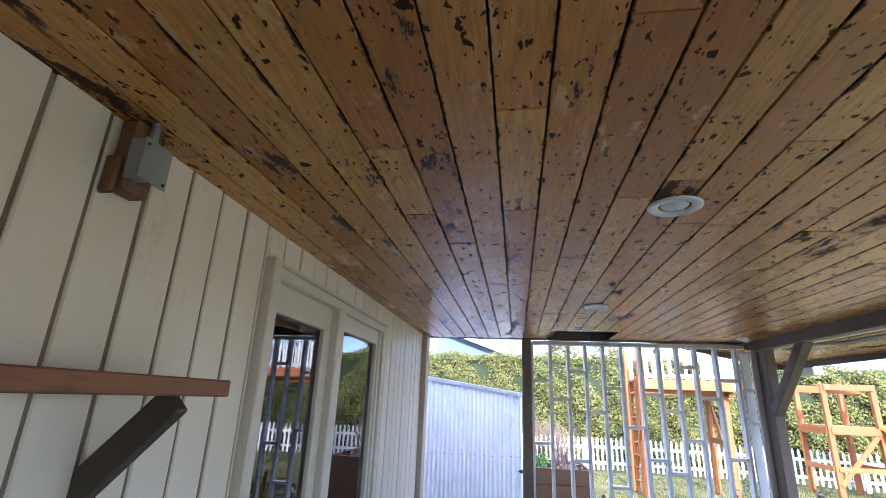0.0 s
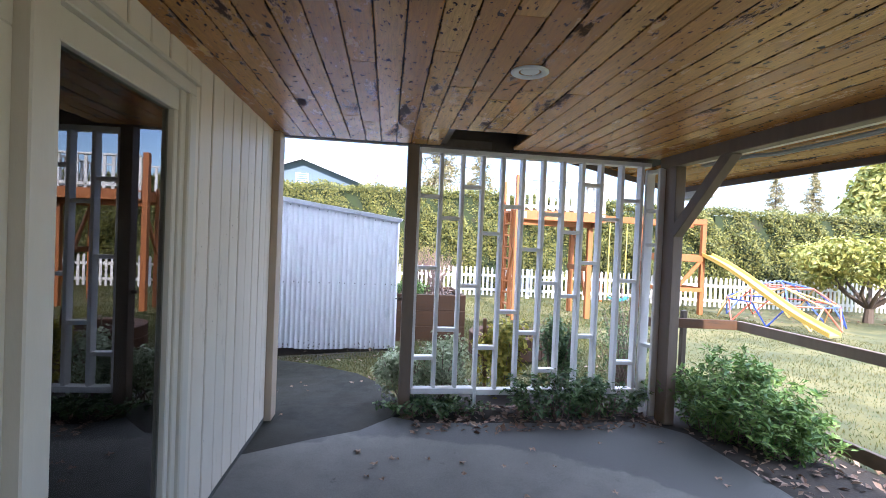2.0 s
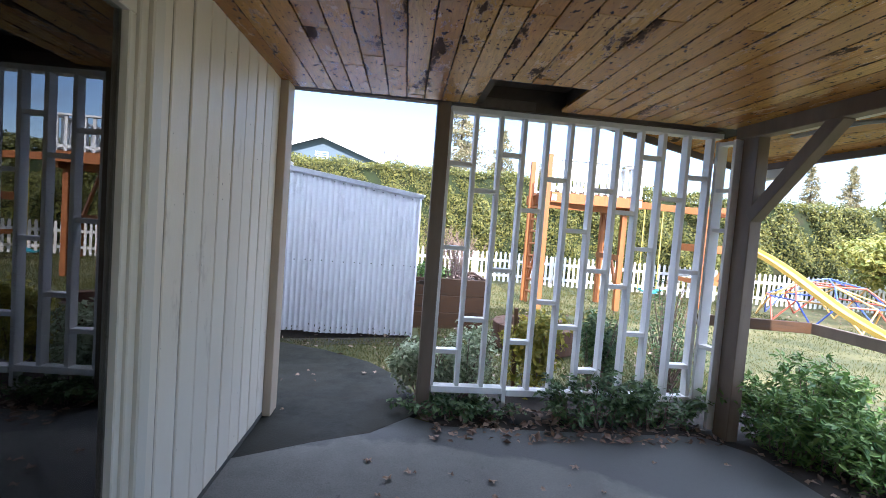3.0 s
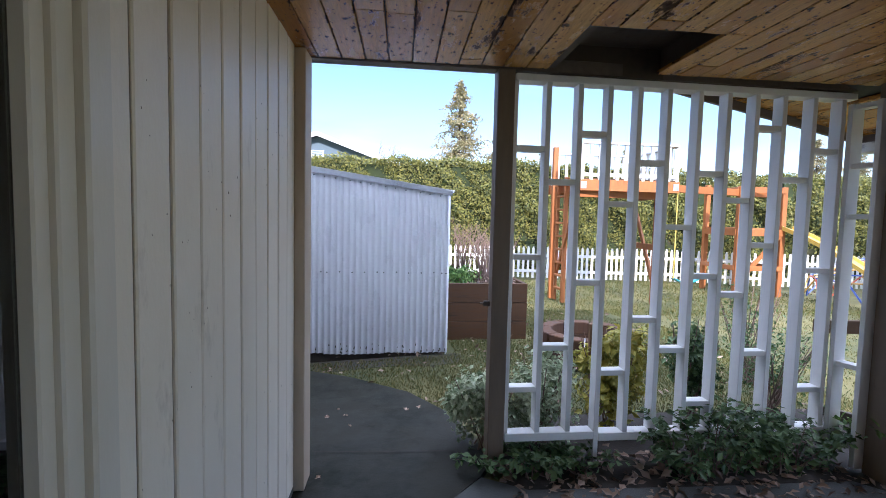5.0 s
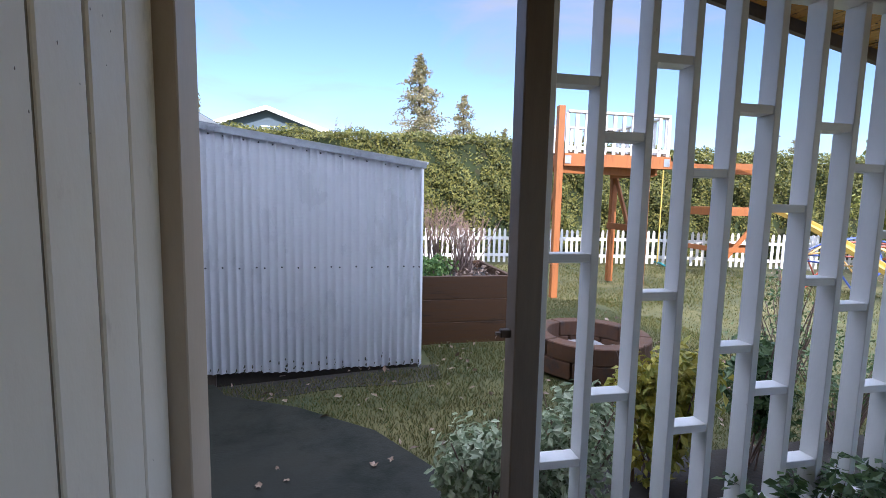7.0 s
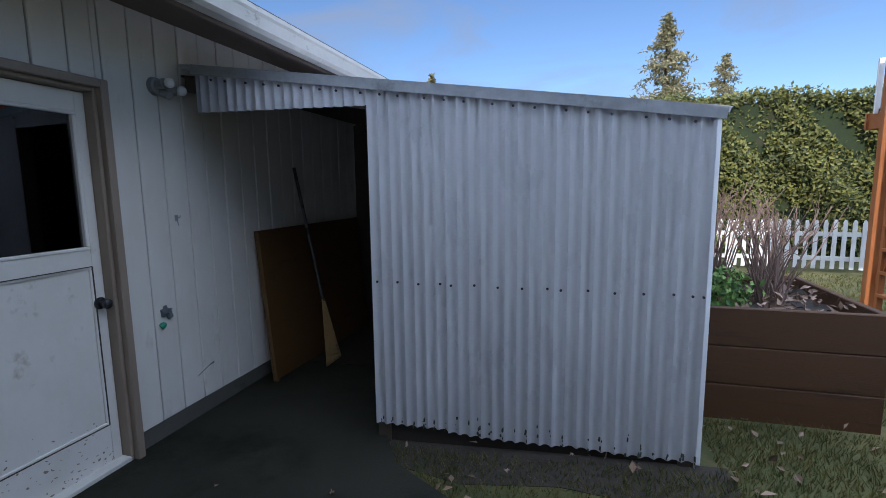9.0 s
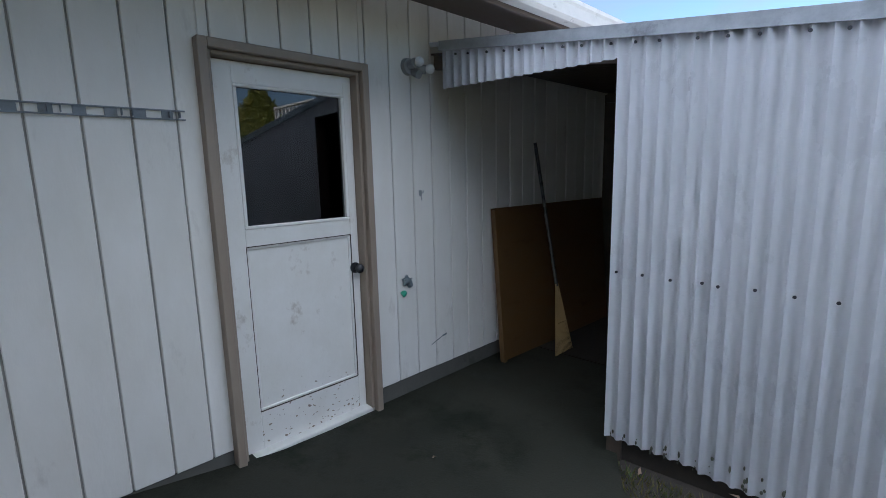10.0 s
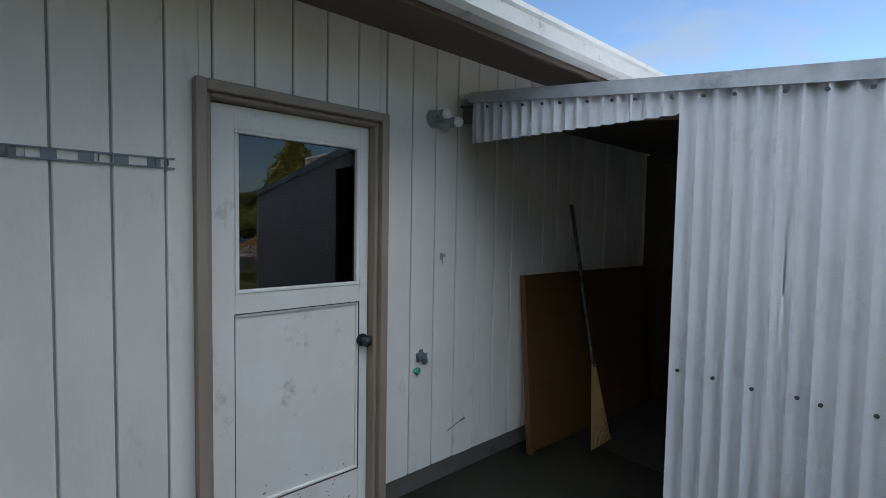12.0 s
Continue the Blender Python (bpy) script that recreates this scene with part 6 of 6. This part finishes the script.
tool_rail(pose(WB, 5.66, 1.63, 0.4), 0.83, (0.11, 0.36, 0.6, 0.78), "galvanised steel tool hanger rail on the white wall", 0.03)
tool_rail(pose(-1.22, 5.602, 1.60, 0, 0, 90), 1.62, tuple(0.1 + 0.2 * k for k in range(8)), "galvanised tool hanger rail with protruding toothed brackets", 0.062)


def wall_marks():
    rs = random.Random(9)
    b = thing("paint_blot", pose(WB + 0.002, 7.76, 0.60), "grey and green paint blots on the siding", "paint blot")
    for nm, mat, cy, cz, r, k in (("grey_blot", M_GREYPAINT, 0.015, 0.03, 0.036, 8), ("green_splash", M_GREENPAINT, -0.018, -0.05, 0.024, 9)):
        bm = bmesh.new()
        for i in range(k):
            rod(bm, (0, cy + rs.gauss(0, r * 0.5), cz + rs.gauss(0, r * 0.8)), (0.0025, cy + rs.gauss(0, r * 0.2), cz + rs.gauss(0, r * 0.3)), r * rs.uniform(0.3, 0.9), None, 10)
        part(nm, bm, mat, b, nm.replace("_", " "))
    h = thing("wall_hook", pose(WB, 7.92, 1.22), "small grey metal hook screwed to the siding", "hook")
    bm = bmesh.new()
    box(bm, 0, -0.012, -0.02, 0.004, 0.012, 0.02)
    rod(bm, (0.004, 0, 0.01), (0.03, 0, 0.0), 0.003, n=6)
    rod(bm, (0.03, 0, 0.0), (0.034, 0, 0.02), 0.003, n=6)
    rod(bm, (0.006, 0, -0.01), (0.012, 0.004, -0.05), 0.003, n=6)
    part("hook", bm, M_GREYBOX, h)
    m = thing("scuff_mark", pose(WB + 0.001, 8.09, 0.15), "short dark scuff scraped across the white boards", "scuff")
    bm = bmesh.new()
    bar(bm, (0, -0.10, -0.035), (0, 0.02, 0.008), 0.0018, 0.006)
    bar(bm, (0, 0.01, 0.004), (0, 0.055, 0.012), 0.002, 0.013)
    part("scrape", bm, M_GREYPAINT, m)
    # split in the return wall's boards
    c = thing("wood_split", pose(-2.16, 5.6015, 0.66), "black split torn in the painted board", "damage")
    bm = bmesh.new()
    pts = [(0.0, 0.16), (0.012, 0.10), (0.004, 0.06), (0.022, 0.02), (0.016, -0.05), (0.026, -0.11), (0.012, -0.10), (0.006, -0.03), (0.010, 0.01), (-0.006, 0.05), (0.0, 0.10)]
    f = bm.faces.new([bm.verts.new((x, 0, z)) for x, z in pts])
    bmesh.ops.solidify(bm, geom=[f], thickness=0.002)
    part("split", bm, M_BLACK, c)


wall_marks()


def shed_contents():
    p = thing("plywood_sheet", pose(WB + 0.02, 8.63, -0.18, 0, 0, -2), "orange-brown plywood sheet leaning against the wall", "plywood")
    bm = bmesh.new()
    bar(bm, (0.12, 0.85, 0.0), (0.02, 0.85, 1.245), 1.7, 0.018, 0.002, up=(1, 0, 0))
    part("sheet", bm, M_PLY, p)
    bm = bmesh.new()
    bar(bm, (0.14, 0.02, 0.0), (0.04, 0.02, 1.235), 0.035, 0.03, 0.002, up=(1, 0, 0))
    part("batten", bm, M_PLY, p)
    r = thing("leaf_rake", pose(-2.70, 9.12, -0.18), "bamboo leaf rake with a black handle leaning in the shed", "rake")
    a, b = Vector((0.10, -0.02, 0.58)), Vector((-0.14, 0.0, 1.76))
    bm = bmesh.new()
    rod(bm, a, b, 0.014, n=10)
    part("handle", bm, M_BLACK, r, "black handle")
    head = Vector((0.10, -0.02, 0.60))
    for k in range(15):
        u = (k - 7) / 7
        bm = bmesh.new()
        tip = Vector((0.16, 0.02 + 0.13 * u, 0.01))
        bar(bm, head + Vector((0, 0.02 * u, 0)), tip, 0.007, 0.003)
        part("tine", bm, M_BAMBOO, r)
    bm = bmesh.new()
    bar(bm, (0.135, -0.06, 0.27), (0.135, 0.07, 0.27), 0.012, 0.006)
    part("spreader", bm, M_BAMBOO, r)
    q = thing("dark_board", pose(-2.72, 10.48, -0.18), "dark brown panel standing against the shed's back", "board")
    bm = bmesh.new()
    box(bm, 0, 0.0, 0, 1.7, 0.02, 1.25)
    part("panel", bm, M_PLANTER, q)
    rr = random.Random(12)
    for k in range(9):
        g = thing("firewood_log", pose(-2.2 + 0.17 * k + rr.uniform(-0.04, 0.04), 9.95 + rr.uniform(-0.1, 0.15), ground_z(-2, 10) + 0.07, 0, 0, rr.uniform(60, 120)), "dark split log on the shed floor", "log", "logs in the shed")
        bm = bmesh.new()
        rod(bm, (-0.18, 0, 0), (0.18, 0, 0), rr.uniform(0.05, 0.075), None, 9)
        part("log", bm, M_BARK, g)


shed_contents()


# ---- grass, litter, leaves ----
def inside(x, y):
    """Where no grass grows: slabs, beds, buildings."""
    if x < -1.65 or (x < 0.3 and y > 7.95 and x > -1.65 and y < 10.65):
        return True
    if -0.15 < x < 1.38 and 8.57 < y < 9.95:
        return True
    if (x - 1.74) ** 2 + (y - 7.77) ** 2 < 0.55 ** 2:
        return True
    if y < 6.15 and x < 3.4:
        return True
    edge = [(0.14, 5.5), (0.13, 5.85), (0.02, 6.3), (-0.28, 6.85), (-0.8, 7.35), (-1.4, 7.75), (-1.6, 8.1)]
    for (x0, y0), (x1, y1) in zip(edge, edge[1:]):
        if y0 <= y <= y1:
            return x < x0 + (x1 - x0) * (y - y0) / (y1 - y0) + 0.01
    return False


def grass():
    rs = np.random.RandomState(41)
    verts, faces = [], []

    def blades(k, xr, yr, h, w):
        for x, y, a, hh, lx, ly in zip(rs.uniform(*xr, k), rs.uniform(*yr, k), rs.uniform(0, 6.28, k), rs.uniform(0.4, 1.2, k), rs.normal(0, 0.6, k), rs.normal(0, 0.6, k)):
            if inside(x, y):
                continue
            thick = noise.noise((x * 0.8, y * 0.8, 3.1)) + 0.5 * noise.noise((x * 3, y * 3, 1))
            if thick < -0.62:
                continue
            z = ground_z(x, y) - 0.03
            ca, sa = math.cos(a) * w, math.sin(a) * w
            i = len(verts)
            hz = h * hh * (1 + 0.6 * thick)
            verts.extend(((x - ca, y - sa, z), (x + ca, y + sa, z), (x + lx * hz * 0.8, y + ly * hz * 0.8, z + hz)))
            faces.append((i, i + 1, i + 2))

    blades(120000, (-1.7, 3.6), (5.6, 10.5), 0.042, 0.0032)
    blades(30000, (-1.0, 8.5), (10.0, 14.3), 0.045, 0.006)
    blades(40000, (3.4, 9.5), (1.0, 10.5), 0.032, 0.005)
    g = raw("lawn_grass", verts, faces, M_GRASSB)
    tagged(g, "short patchy winter grass blades", "grass", kind="stuff")


grass()


def litter():
    rs = np.random.RandomState(43)
    p, w = [], []
    for k, xr, yr, chance in ((900, (2.45, 3.4), (-0.5, 5.0), 1), (650, (0.2, 2.3), (5.0, 5.6), 1), (420, (-1.6, 3.2), (5.6, 10), 0), (260, (8.5, 14), (10.5, 12.6), 1)):
        for x, y in zip(rs.uniform(*xr, k), rs.uniform(*yr, k)):
            if not chance and inside(x, y) and rs.uniform() < 0.8:
                continue
            p.append((x, y, ground_z(x, y) + 0.016))
            w.append((0, 0, 1))
    g = leaf_mesh("leaf_litter", p, w, 0.06, M_LITTER, None, 1.7, 0.45, 44)
    tagged(g, "scattered dead leaves and bark on the beds", "leaf litter", kind="stuff")


litter()


def fallen(x, y, size, seed, label):
    rr = random.Random(seed)
    bm = bmesh.new()
    c = bm.verts.new((0, 0, 0.008))
    ring = [bm.verts.new((size * (0.55 + 0.45 * (k % 2)) * math.cos(k * 0.628), size * (0.55 + 0.45 * (k % 2)) * math.sin(k * 0.628), rr.uniform(0, 0.02))) for k in range(10)]
    for k in range(10):
        bm.faces.new((c, ring[k], ring[(k + 1) % 10]))
    ob = part("fallen_leaf", bm, M_TAGLEAF if seed % 2 else M_LITTER)
    ob.matrix_basis = pose(x, y, ground_z(x, y) + 0.014, 0, 0, seed * 50)
    tagged(ob, label, "leaf", "fallen leaves on the concrete")


rr = random.Random(19)
fallen(-1.72, 7.02, 0.045, 1, "orange curled fallen leaf on the damp concrete")
fallen(-1.55, 6.85, 0.035, 2, "pale brown fallen leaf on the damp concrete")
for k in range(26):
    fallen(rr.uniform(-2.6, -0.1), rr.uniform(5.9, 8.2) if k % 2 else rr.uniform(5.4, 6.6), rr.uniform(0.012, 0.03), k * 2 + 4, "small brown dead leaf on the damp concrete")
for k in range(24):
    fallen(rr.uniform(-0.5, 2.2), rr.uniform(4.0, 5.15), rr.uniform(0.012, 0.034), k * 2 + 60, "small brown dead leaf on the patio")


def cracks():
    """Joints and cracks cut as thin dark strips on the slabs."""
    rr = random.Random(23)
    for name, pts, label in (("slab_joint", [(-0.95, 5.74), (-0.5, 5.70), (-0.1, 5.68), (0.14, 5.60)], "dark straight joint across the walkway"),
                             ("slab_crack", [(-0.93, 4.745), (-0.55, 4.945), (-0.2, 5.095), (0.065, 5.363)], "dark irregular crack in the slab")):
        verts, faces = [], []
        fine = []
        for (x0, y0), (x1, y1) in zip(pts, pts[1:]):
            for k in range(8):
                u = k / 8
                fine.append((x0 + (x1 - x0) * u + rr.uniform(-0.008, 0.008), y0 + (y1 - y0) * u + rr.uniform(-0.008, 0.008)))
        fine.append(pts[-1])
        for x, y in fine:
            w = rr.uniform(0.002, 0.006)
            z = ground_z(x, y) + 0.0165
            verts += [(x, y - w, z), (x, y + w, z)]
        faces = [(2 * i, 2 * i + 2, 2 * i + 3, 2 * i + 1) for i in range(len(fine) - 1)]
        ob = raw(name, verts, faces, M_SOIL)
        tagged(ob, label, "crack", kind="structure")


cracks()
